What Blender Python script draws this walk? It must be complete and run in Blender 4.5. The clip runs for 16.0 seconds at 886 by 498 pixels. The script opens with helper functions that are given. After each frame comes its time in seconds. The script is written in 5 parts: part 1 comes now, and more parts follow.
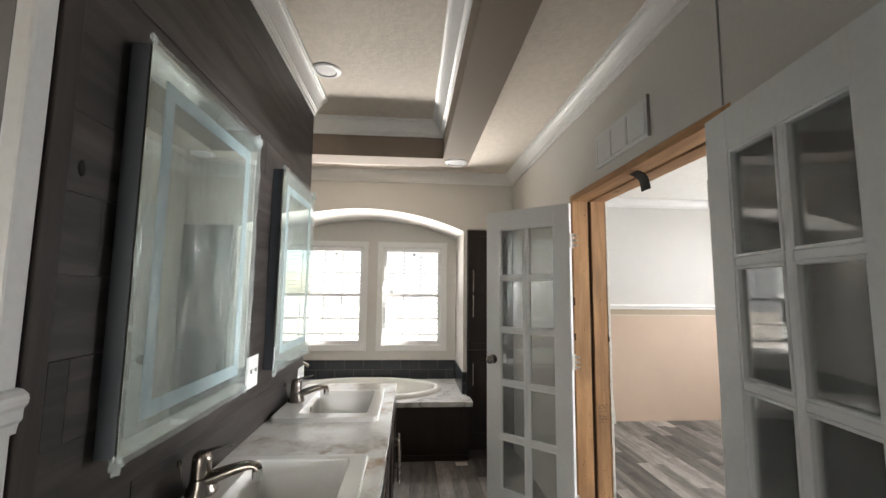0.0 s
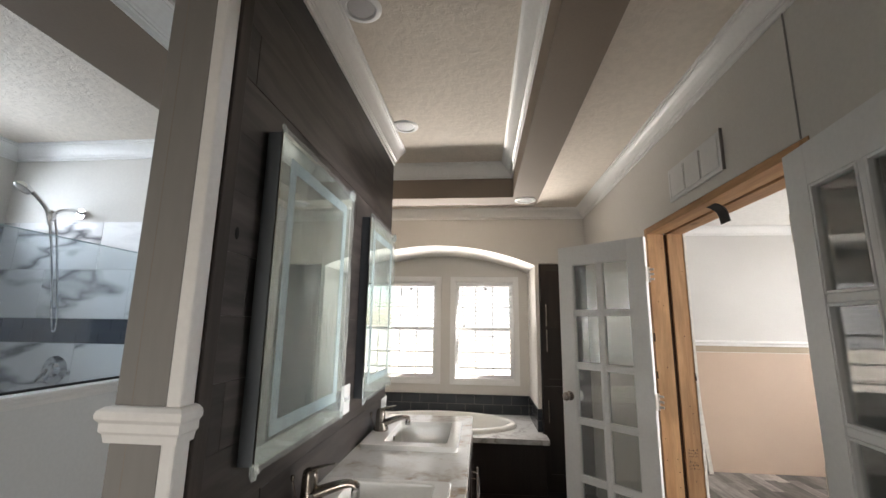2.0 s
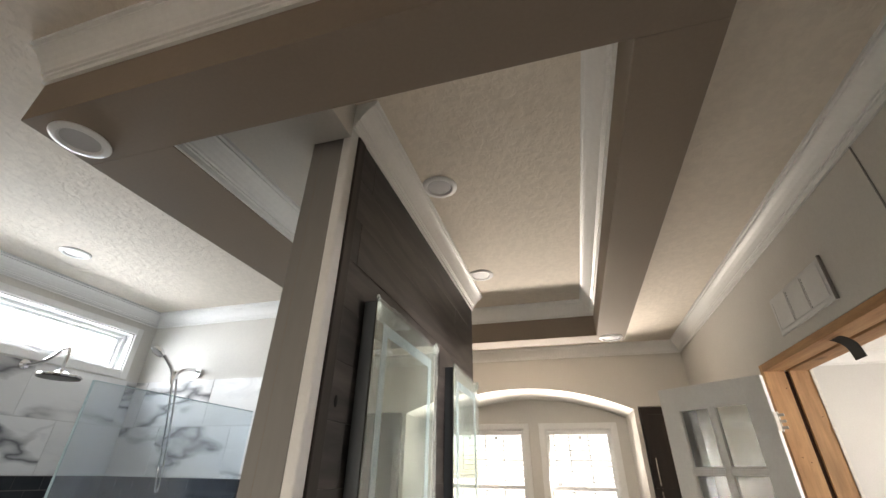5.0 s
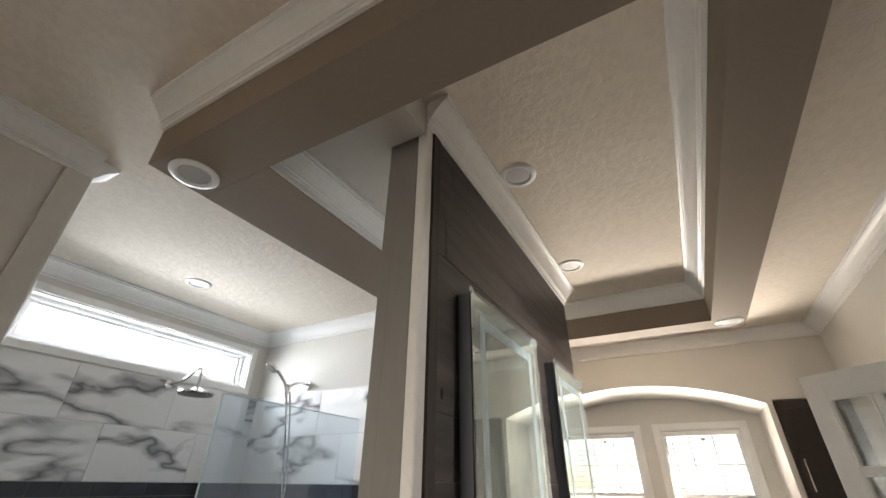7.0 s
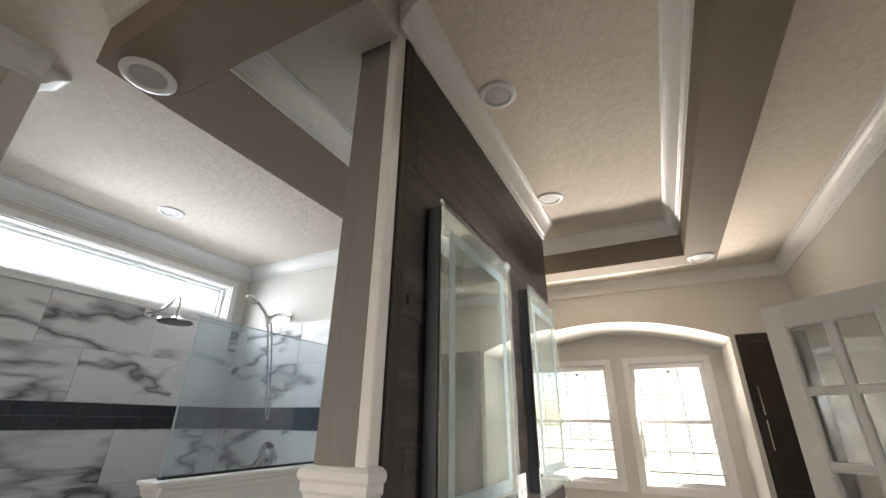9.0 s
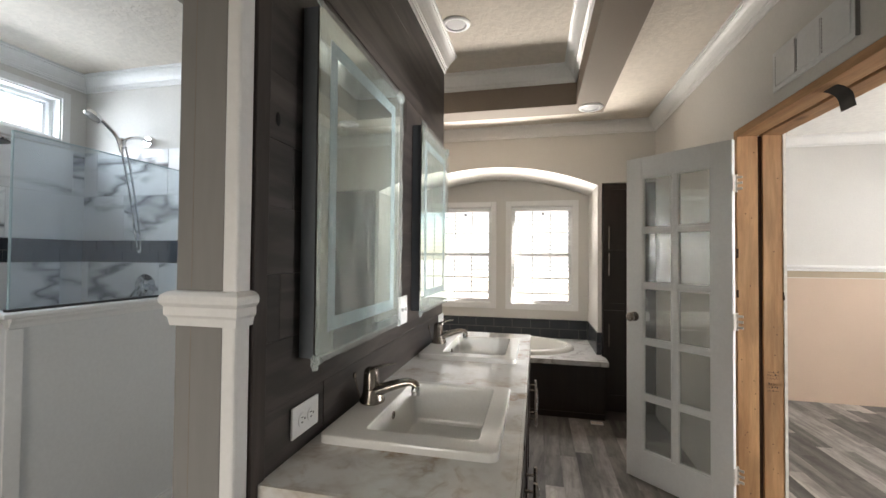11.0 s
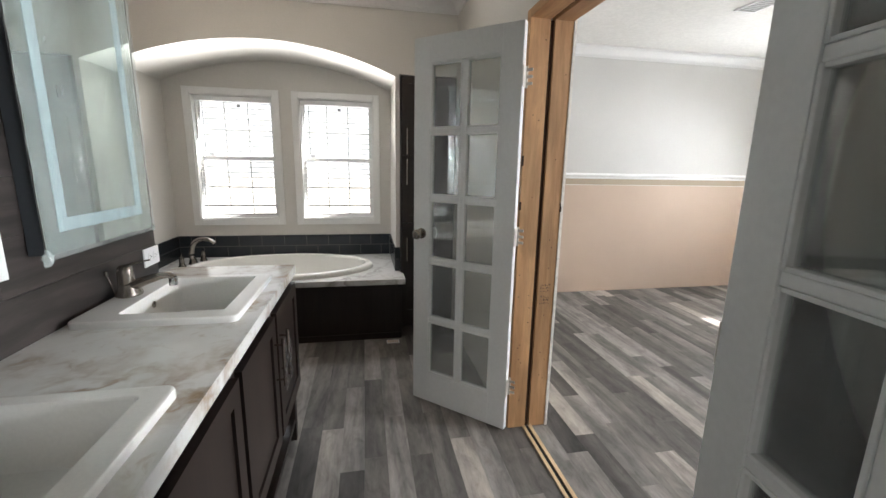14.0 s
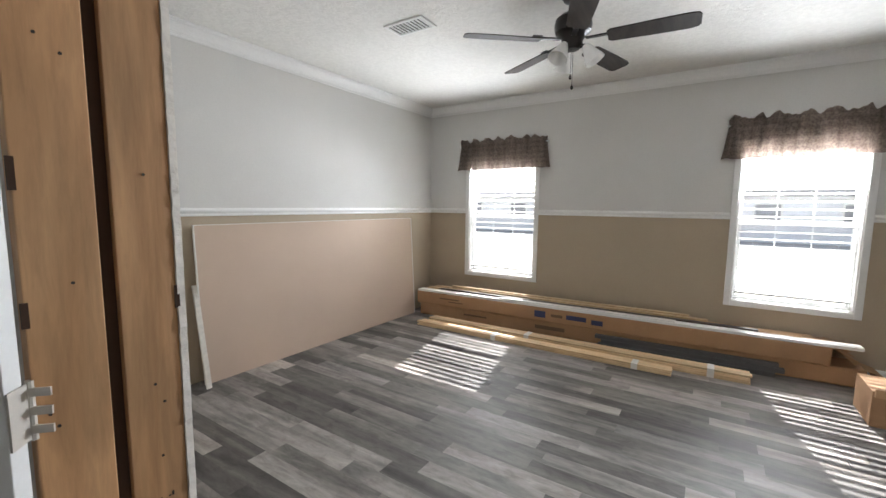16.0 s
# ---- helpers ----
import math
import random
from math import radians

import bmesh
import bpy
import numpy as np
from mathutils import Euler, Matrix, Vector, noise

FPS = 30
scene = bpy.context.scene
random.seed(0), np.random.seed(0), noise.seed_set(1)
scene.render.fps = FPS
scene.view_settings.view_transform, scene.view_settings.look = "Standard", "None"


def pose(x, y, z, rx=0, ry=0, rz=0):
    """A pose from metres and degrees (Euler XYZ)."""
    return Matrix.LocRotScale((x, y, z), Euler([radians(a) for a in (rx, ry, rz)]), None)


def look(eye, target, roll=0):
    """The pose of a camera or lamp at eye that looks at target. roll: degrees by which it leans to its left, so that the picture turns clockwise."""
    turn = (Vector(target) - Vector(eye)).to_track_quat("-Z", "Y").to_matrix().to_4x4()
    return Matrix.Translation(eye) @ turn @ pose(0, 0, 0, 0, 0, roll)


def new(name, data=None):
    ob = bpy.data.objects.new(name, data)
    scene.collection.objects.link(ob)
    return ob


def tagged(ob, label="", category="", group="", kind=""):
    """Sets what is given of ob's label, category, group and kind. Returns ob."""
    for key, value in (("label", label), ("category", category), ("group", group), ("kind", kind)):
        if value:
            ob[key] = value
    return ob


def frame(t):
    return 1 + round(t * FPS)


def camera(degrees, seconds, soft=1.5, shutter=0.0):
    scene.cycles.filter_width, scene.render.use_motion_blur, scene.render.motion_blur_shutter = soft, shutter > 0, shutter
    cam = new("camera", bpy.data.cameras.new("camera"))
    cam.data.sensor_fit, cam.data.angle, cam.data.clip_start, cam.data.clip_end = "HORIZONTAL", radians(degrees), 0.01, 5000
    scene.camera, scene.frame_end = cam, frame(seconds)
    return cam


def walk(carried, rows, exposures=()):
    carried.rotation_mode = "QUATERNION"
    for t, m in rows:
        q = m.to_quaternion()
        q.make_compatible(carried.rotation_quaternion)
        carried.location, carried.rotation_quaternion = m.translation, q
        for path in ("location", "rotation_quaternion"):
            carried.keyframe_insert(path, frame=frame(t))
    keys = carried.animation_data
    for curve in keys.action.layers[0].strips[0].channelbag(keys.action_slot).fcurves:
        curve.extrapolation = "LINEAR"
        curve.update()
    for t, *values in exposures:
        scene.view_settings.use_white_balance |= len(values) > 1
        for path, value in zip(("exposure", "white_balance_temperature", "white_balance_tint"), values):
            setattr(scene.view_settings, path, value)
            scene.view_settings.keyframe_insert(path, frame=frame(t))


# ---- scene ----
cam = camera(94.7, 16.0)
PATH = [
    (0, (0.614, -0.713, 1.478), (0.767, 1.27, 1.684), 0.6),
    (0.5, (0.595, -0.76, 1.475), (0.67, 1.225, 1.707), 0.5),
    (1, (0.587, -0.804, 1.479), (0.575, 1.179, 1.741), 0.6),
    (1.5, (0.591, -0.822, 1.487), (0.486, 1.152, 1.789), 0.7),
    (2, (0.589, -0.841, 1.49), (0.405, 1.118, 1.848), 0.8),
    (2.5, (0.585, -0.855, 1.489), (0.342, 1.078, 1.944), 0.6),
    (3, (0.577, -0.871, 1.496), (0.294, 1.017, 2.091), 0.6),
    (3.5, (0.578, -0.892, 1.512), (0.272, 0.94, 2.255), 0.5),
    (3.7, (0.586, -0.904, 1.516), (0.264, 0.902, 2.314), 0.8),
    (5.8, (0.567, -0.92, 1.541), (-0.08, 0.689, 2.537), 0.6),
    (6, (0.559, -0.918, 1.536), (-0.128, 0.673, 2.534), 0.6),
    (6.5, (0.543, -0.908, 1.52), (-0.244, 0.637, 2.516), 0.8),
    (7, (0.528, -0.877, 1.497), (-0.313, 0.638, 2.496), 0.7),
    (7.5, (0.528, -0.848, 1.472), (-0.338, 0.659, 2.463), 0.8),
    (8, (0.524, -0.829, 1.45), (-0.347, 0.699, 2.403), 0.8),
    (8.2, (0.527, -0.82, 1.432), (-0.343, 0.721, 2.364), 0.8),
    (10.3, (0.556, -0.749, 1.399), (-0.078, 1.119, 1.729), 0.6),
    (10.5, (0.556, -0.739, 1.399), (-0.028, 1.157, 1.647), 0.6),
    (11, (0.566, -0.73, 1.391), (0.123, 1.22, 1.431), 0.5),
    (11.5, (0.591, -0.656, 1.368), (0.295, 1.313, 1.176), 0.5),
    (12, (0.642, -0.587, 1.36), (0.494, 1.374, 0.995), 0.8),
    (12.5, (0.655, -0.526, 1.359), (0.652, 1.426, 0.92), 1.0),
    (13, (0.644, -0.367, 1.361), (0.789, 1.577, 0.916), 1.0),
    (13.5, (0.702, -0.267, 1.387), (0.971, 1.668, 0.961), 0.9),
    (14, (0.877, -0.139, 1.397), (1.247, 1.785, 0.996), 1.1),
    (14.5, (1.002, 0.093, 1.39), (1.463, 2.006, 1.032), 1.2),
    (14.8, (1.009, 0.267, 1.452), (1.586, 2.154, 1.126), 1.2),
    (15, (1.059, 0.357, 1.437), (1.720, 2.219, 1.128), 1.1),
    (15.3, (1.259, 0.576, 1.430), (2.156, 2.340, 1.139), 1.0),
    (15.5, (1.294, 0.716, 1.420), (2.398, 2.362, 1.157), 0.8),
    (15.8, (1.344, 0.875, 1.390), (2.818, 2.210, 1.172), 0.5),
    (16, (1.459, 0.878, 1.385), (3.121, 1.970, 1.171), 0.6),
]
walk(cam, [(t, look(eye, target, roll)) for t, eye, target, roll in PATH], [(0, 2.95, 6550, 11), (3, 2.85, 6900, 14), (5, 3.1, 7250, 14), (8, 3.08, 7250, 14), (10.5, 2.88, 6900, 13), (12.5, 3.1, 6450, 10), (14, 2.8, 6300, 10), (14.5, 2.62, 6250, 10), (15, 2.32, 6200, 10), (15.5, 2.42, 6200, 10), (16, 2.32, 6200, 10)])


# ---- world, sun, light from the windows, added fill ----
world = bpy.data.worlds.new("sky")
scene.world = world
world.use_nodes = True
wn, wl = world.node_tree.nodes, world.node_tree.links
sky = wn.new("ShaderNodeTexSky")
sky.sky_type = "NISHITA"
sky.sun_disc = False
sky.sun_elevation = radians(41)
sky.sun_rotation = radians(79)
wn["Background"].inputs["Strength"].default_value = 0.065
wl.new(sky.outputs[0], wn["Background"].inputs["Color"])

sun = new("sun", bpy.data.lights.new("sun", "SUN"))
sun.data.energy = 5.0
sun.data.angle = radians(0.5)
sun.data.color = (1.0, 0.965, 0.92)
sun.matrix_world = look((6.08 + 5, 3.0 + 0.95, 0.9 + 4.42), (6.08, 3.0, 0.9))


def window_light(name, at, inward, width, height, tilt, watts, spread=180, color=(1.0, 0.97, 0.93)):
    """Area lamp for daylight at a window: light of the sky falling inwards (tilt below level) or of the bright ground
    rising (tilt above); also the doorway fill.
    """
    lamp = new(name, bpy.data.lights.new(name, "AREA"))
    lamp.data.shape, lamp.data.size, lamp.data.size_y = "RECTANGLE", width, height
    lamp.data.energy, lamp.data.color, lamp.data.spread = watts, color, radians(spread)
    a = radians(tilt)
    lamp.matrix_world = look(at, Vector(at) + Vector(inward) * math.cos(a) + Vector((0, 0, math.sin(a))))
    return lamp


DAY = (0.97, 0.985, 1.0)
for wx in (-0.27, 0.63):
    window_light("sky_light_tub", (wx, 3.81, 1.55), (0, -1, 0), 0.66, 0.30, -60, 0.28, 84, DAY)
    window_light("ground_light_tub", (wx, 3.82, 1.25), (0, -1, 0), 0.66, 0.30, 48, 1.55, 74, (1.0, 0.965, 0.91))
for wy, watts, spread, tilt in ((3.07, 10, 92, -10), (0.27, 23, 96, -4)):
    window_light("sky_light_bed", (6.27, wy, 1.66), (-1, 0, 0), 0.9, 0.32, tilt - 2, watts, spread, DAY)
for wy in (3.07, 0.27):
    window_light("ground_light_bed", (5.94, wy, 1.10), (-1, 0, 0), 0.86, 0.30, 48, 1.7, 80, DAY)
window_light("sky_light_shower", (-2.76, 0.64, 2.3), (1, 0, 0), 1.5, 0.26, -28, 5.6, 140, (0.74, 0.87, 1.0))
# fill lamp in an added, unseen doorway; brightens faces turned south
window_light("unseen_doorway_fill", (-0.35, -2.62, 1.10), (0, 1, 0), 0.86, 1.95, -30, 2.2, 100, (1.0, 0.945, 0.86))

# ---- materials ----


def nodes_of(name):
    m = bpy.data.materials.new(name)
    m.use_nodes = True
    return m, m.node_tree.nodes, m.node_tree.links, m.node_tree.nodes["Principled BSDF"]


def place_vector(n, l, stretch=(1, 1, 1), rand=0.0):
    """World position, stretched, and shifted piece by piece."""
    geo = n.new("ShaderNodeNewGeometry")
    mul = n.new("ShaderNodeVectorMath")
    mul.operation = "MULTIPLY"
    mul.inputs[1].default_value = stretch
    l.new(geo.outputs["Position"], mul.inputs[0])
    if not rand:
        return mul.outputs[0]
    info = n.new("ShaderNodeObjectInfo")
    sc = n.new("ShaderNodeMath")
    sc.operation = "MULTIPLY"
    sc.inputs[1].default_value = rand
    l.new(info.outputs["Random"], sc.inputs[0])
    add = n.new("ShaderNodeVectorMath")
    add.operation = "ADD"
    l.new(mul.outputs[0], add.inputs[0])
    l.new(sc.outputs[0], add.inputs[1])
    return add.outputs[0]


def noise_tex(n, l, vec, scale, detail=4, rough=0.55, distort=0.0):
    t = n.new("ShaderNodeTexNoise")
    t.inputs["Scale"].default_value = scale
    t.inputs["Detail"].default_value = detail
    t.inputs["Roughness"].default_value = rough
    t.inputs["Distortion"].default_value = distort
    l.new(vec, t.inputs["Vector"])
    return t.outputs[0]


def ramp(n, l, fac, stops):
    r = n.new("ShaderNodeValToRGB")
    e = r.color_ramp.elements
    while len(e) < len(stops):
        e.new(0.5)
    for el, (p, c) in zip(e, stops):
        el.position, el.color = p, (*c, 1)
    l.new(fac, r.inputs[0])
    return r.outputs[0]


def mix_rgb(n, l, a, b, fac, mode="MIX"):
    m = n.new("ShaderNodeMix")
    m.data_type, m.blend_type = "RGBA", mode
    for sock, v in ((m.inputs[6], a), (m.inputs[7], b), (m.inputs[0], fac)):
        if isinstance(v, (int, float)):
            sock.default_value = v
        elif isinstance(v, tuple):
            sock.default_value = (*v, 1)
        else:
            l.new(v, sock)
    return m.outputs[2]


def relief(n, l, bsdf, height, strength, dist=0.002):
    b = n.new("ShaderNodeBump")
    b.inputs["Strength"].default_value = strength
    b.inputs["Distance"].default_value = dist
    l.new(height, b.inputs["Height"])
    l.new(b.outputs[0], bsdf.inputs["Normal"])


def scaled(c, f):
    return tuple(min(1.0, v * f) for v in c)


def plain(name, c, rough=0.5, metal=0.0, vary=0.06, scale=3.0, bump=0.05, bscale=120.0, stretch=(1, 1, 1), rand=0.0, dist=0.001):
    """Paint, plastic, metal: a base colour that wanders a little at two scales, with fine relief."""
    m, n, l, b = nodes_of(name)
    v = place_vector(n, l, stretch, rand)
    big = noise_tex(n, l, v, scale)
    fine = noise_tex(n, l, v, bscale, 3)
    col = ramp(n, l, big, [(0.3, scaled(c, 1 - vary)), (0.7, scaled(c, 1 + vary))])
    col = mix_rgb(n, l, col, ramp(n, l, fine, [(0.35, (0.93, 0.93, 0.93)), (0.65, (1, 1, 1))]), 0.6, "MULTIPLY")
    l.new(col, b.inputs["Base Color"])
    b.inputs["Roughness"].default_value = rough
    b.inputs["Metallic"].default_value = metal
    if bump:
        relief(n, l, b, fine, bump, dist)
    return m


def wood(name, dark, light, along="y", rough=0.55, rand=0.0, spread=0.0, grain=9.0, bump=0.25, knots=False, gloss=0.5, figure=0.0, fine=0.65, mottle=0.0):
    """Timber: grain drawn out along one axis, knots, and a tone of its own for each piece."""
    m, n, l, b = nodes_of(name)
    st = {"x": (0.12, 1, 1), "y": (1, 0.12, 1), "z": (1, 1, 0.1)}[along]
    v = place_vector(n, l, st, rand)
    g1 = noise_tex(n, l, v, grain, 6, 0.6, 1.2)
    g2 = noise_tex(n, l, v, grain * 7, 4, 0.7, 0.3)
    col = ramp(n, l, g1, [(0.28, dark), (0.5, tuple((p + q) / 2 for p, q in zip(dark, light))), (0.72, light)])
    col = mix_rgb(n, l, col, ramp(n, l, g2, [(0.3, (0.7, 0.7, 0.7)), (0.62, (1.1, 1.1, 1.1))]), fine, "MULTIPLY")
    height = g2
    if figure:
        wv = n.new("ShaderNodeTexWave")
        wv.wave_type, wv.bands_direction = "BANDS", "Z" if along == "y" else "Y"
        wv.inputs["Scale"].default_value = 4.0
        wv.inputs["Distortion"].default_value = 11.0
        wv.inputs["Detail"].default_value = 3.0
        wv.inputs["Detail Scale"].default_value = 0.9
        l.new(place_vector(n, l, {"y": (1, 0.42, 1), "z": (1, 1, 0.2), "x": (0.3, 1, 1)}[along], rand * 3), wv.inputs["Vector"])
        lines = ramp(n, l, wv.outputs["Color"], [(0.12, (0.42, 0.42, 0.42)), (0.5, (1.05, 1.05, 1.05))])
        col = mix_rgb(n, l, col, lines, figure, "MULTIPLY")
        height = mix_rgb(n, l, g2, lines, 0.5)
    if mottle:
        blot = noise_tex(n, l, place_vector(n, l, {"x": (0.4, 1, 1), "y": (1, 0.4, 1), "z": (1, 1, 0.4)}[along], rand * 1.7), 17, 6, 0.7, 0.6)
        col = mix_rgb(n, l, col, ramp(n, l, blot, [(0.34, (0.62, 0.61, 0.60)), (0.52, (1, 1, 1)), (0.68, (1.22, 1.2, 1.17))]), mottle, "MULTIPLY")
    if knots:
        vor = n.new("ShaderNodeTexVoronoi")
        vor.inputs["Scale"].default_value = 3.2
        l.new(place_vector(n, l, {"x": (0.5, 1, 1), "y": (1, 0.5, 1), "z": (1.4, 1.4, 0.7)}[along], rand), vor.inputs["Vector"])
        col = mix_rgb(n, l, scaled(dark, 0.45), col, ramp(n, l, vor.outputs["Distance"], [(0.03, (0, 0, 0)), (0.09, (1, 1, 1))]))
    if spread:
        info = n.new("ShaderNodeObjectInfo")
        tone = ramp(n, l, info.outputs["Random"], [(0.0, (1 - spread,) * 3), (0.55, (1, 0.99, 0.97)), (0.85, (1 + spread * 0.8,) * 3), (1.0, (1 + spread * 1.9, 1 + spread * 1.75, 1 + spread * 1.6))])
        col = mix_rgb(n, l, col, tone, 1.0, "MULTIPLY")
    l.new(col, b.inputs["Base Color"])
    b.inputs["Roughness"].default_value = rough
    b.inputs["Specular IOR Level"].default_value = gloss
    relief(n, l, b, height, bump, 0.001)
    return m


def marble(name, ground, vein, scale=2.2, rough=0.18, width=0.06, rand=0.0, second=None, soft=0.5, slant=False, span=(0.37, 0.62)):
    """Stone with drawn-out veins over a cloudy ground."""
    m, n, l, b = nodes_of(name)
    v = place_vector(n, l, (1, 1, 1), rand)
    if slant:
        mp = n.new("ShaderNodeMapping")
        mp.inputs["Rotation"].default_value = (radians(-40), radians(40), 0)
        mp.inputs["Scale"].default_value = (0.55, 0.55, 1.5)
        l.new(v, mp.inputs["Vector"])
        v = mp.outputs[0]
    warp = noise_tex(n, l, v, scale * 0.8, 5, 0.6)
    add = n.new("ShaderNodeMix")
    add.data_type = "VECTOR"
    add.inputs[0].default_value = 0.35
    l.new(v, add.inputs[4])
    nv = n.new("ShaderNodeTexNoise")
    nv.inputs["Scale"].default_value = scale * 0.9
    nv.inputs["Detail"].default_value = 6
    l.new(v, nv.inputs["Vector"])
    l.new(nv.outputs["Color"], add.inputs[5])
    base = noise_tex(n, l, add.outputs[1], scale * 1.6, 3, 0.5)
    d = n.new("ShaderNodeMath")
    d.operation = "SUBTRACT"
    d.inputs[1].default_value = 0.5
    l.new(base, d.inputs[0])
    ab = n.new("ShaderNodeMath")
    ab.operation = "ABSOLUTE"
    l.new(d.outputs[0], ab.inputs[0])
    lines = ramp(n, l, ab.outputs[0], [(0.0, (1, 1, 1)), (width * 0.35, (0.55, 0.55, 0.55)), (width, (0, 0, 0))])
    gate = ramp(n, l, warp, [(span[0], (0, 0, 0)), (span[1], (1, 1, 1))])
    fac = mix_rgb(n, l, lines, gate, 1.0, "MULTIPLY")
    cloud = ramp(n, l, noise_tex(n, l, v, scale * 1.3, 5), [(0.3, scaled(ground, 1 - 0.2 * soft)), (0.7, ground)])
    col = mix_rgb(n, l, cloud, vein, fac)
    if second:
        other = ramp(n, l, noise_tex(n, l, v, scale * 2.4, 6, 0.6, 1.5), [(0.56, (0, 0, 0)), (0.68, (0.8, 0.8, 0.8))])
        col = mix_rgb(n, l, col, second, mix_rgb(n, l, other, warp, 0.5, "MULTIPLY"))
    l.new(col, b.inputs["Base Color"])
    b.inputs["Roughness"].default_value = rough
    return m


def textured_ceiling(name, c):
    """Knockdown plaster: flattened patches proud of the board."""
    m, n, l, b = nodes_of(name)
    v = place_vector(n, l)
    patch = noise_tex(n, l, v, 30, 5, 0.6, 0.25)
    fine = noise_tex(n, l, v, 140, 3)
    h = ramp(n, l, patch, [(0.40, (0, 0, 0)), (0.60, (1, 1, 1))])
    big = noise_tex(n, l, v, 1.5)
    l.new(mix_rgb(n, l, ramp(n, l, big, [(0.3, scaled(c, 0.95)), (0.7, c)]), ramp(n, l, h, [(0, (0.93, 0.93, 0.93)), (1, (1, 1, 1))]), 1.0, "MULTIPLY"), b.inputs["Base Color"])
    b.inputs["Roughness"].default_value = 0.85
    relief(n, l, b, mix_rgb(n, l, h, fine, 0.3), 0.6, 0.004)
    return m


def glass(name, tint=(1, 1, 1), gloss=0.12, rough=0.0, haze=0.0, haze_color=(0.8, 0.85, 0.85), ior=1.45):
    """Thin clear sheet: lets light straight through, with a share of reflection that grows at grazing angles."""
    m, n, l, b = nodes_of(name)
    n.remove(b)
    out = n["Material Output"]
    tr = n.new("ShaderNodeBsdfTransparent")
    tr.inputs[0].default_value = (*tint, 1)
    gl = n.new("ShaderNodeBsdfGlossy")
    gl.inputs["Roughness"].default_value = rough
    fr = n.new("ShaderNodeFresnel")
    fr.inputs[0].default_value = ior
    sc = n.new("ShaderNodeMath")
    sc.operation = "MULTIPLY_ADD"
    sc.inputs[1].default_value = 1.0
    sc.inputs[2].default_value = gloss * 0.3
    l.new(fr.outputs[0], sc.inputs[0])
    mx = n.new("ShaderNodeMixShader")
    l.new(sc.outputs[0], mx.inputs[0])
    l.new(tr.outputs[0], mx.inputs[1])
    l.new(gl.outputs[0], mx.inputs[2])
    last = mx
    if haze:
        df = n.new("ShaderNodeBsdfDiffuse")
        df.inputs[0].default_value = (*haze_color, 1)
        last = n.new("ShaderNodeMixShader")
        last.inputs[0].default_value = haze
        l.new(mx.outputs[0], last.inputs[1])
        l.new(df.outputs[0], last.inputs[2])
    l.new(last.outputs[0], out.inputs[0])
    return m


def film_plastic(name):
    """Wrinkled, milky protective film."""
    m, n, l, b = nodes_of(name)
    n.remove(b)
    out = n["Material Output"]
    v = place_vector(n, l, (1, 1, 0.35))
    wr = noise_tex(n, l, v, 9, 4, 0.6, 1.5)
    tr = n.new("ShaderNodeBsdfTransparent")
    tr.inputs[0].default_value = (0.92, 0.96, 0.95, 1)
    gl = n.new("ShaderNodeBsdfGlossy")
    gl.inputs["Roughness"].default_value = 0.22
    df = n.new("ShaderNodeBsdfDiffuse")
    df.inputs[0].default_value = (0.70, 0.77, 0.75, 1)
    bump = n.new("ShaderNodeBump")
    bump.inputs["Strength"].default_value = 0.6
    bump.inputs["Distance"].default_value = 0.02
    l.new(wr, bump.inputs["Height"])
    l.new(bump.outputs[0], gl.inputs["Normal"])
    a = n.new("ShaderNodeMixShader")
    l.new(ramp(n, l, wr, [(0.34, (0.10, 0.10, 0.10)), (0.70, (0.34, 0.34, 0.34))]), a.inputs[0])
    l.new(tr.outputs[0], a.inputs[1])
    l.new(df.outputs[0], a.inputs[2])
    c = n.new("ShaderNodeMixShader")
    c.inputs[0].default_value = 0.13
    l.new(a.outputs[0], c.inputs[1])
    l.new(gl.outputs[0], c.inputs[2])
    l.new(c.outputs[0], out.inputs[0])
    return m


def backlit(name, c, through_share):
    """Thin white vinyl that lets part of the daylight behind it through."""
    m, n, l, b = nodes_of(name)
    col = ramp(n, l, noise_tex(n, l, place_vector(n, l), 8, 3), [(0.3, scaled(c, 0.96)), (0.7, c)])
    l.new(col, b.inputs["Base Color"])
    b.inputs["Roughness"].default_value = 0.4
    tl, mx = n.new("ShaderNodeBsdfTranslucent"), n.new("ShaderNodeMixShader")
    l.new(col, tl.inputs[0])
    mx.inputs[0].default_value = through_share
    l.new(b.outputs[0], mx.inputs[1])
    l.new(tl.outputs[0], mx.inputs[2])
    l.new(mx.outputs[0], n["Material Output"].inputs[0])
    return m


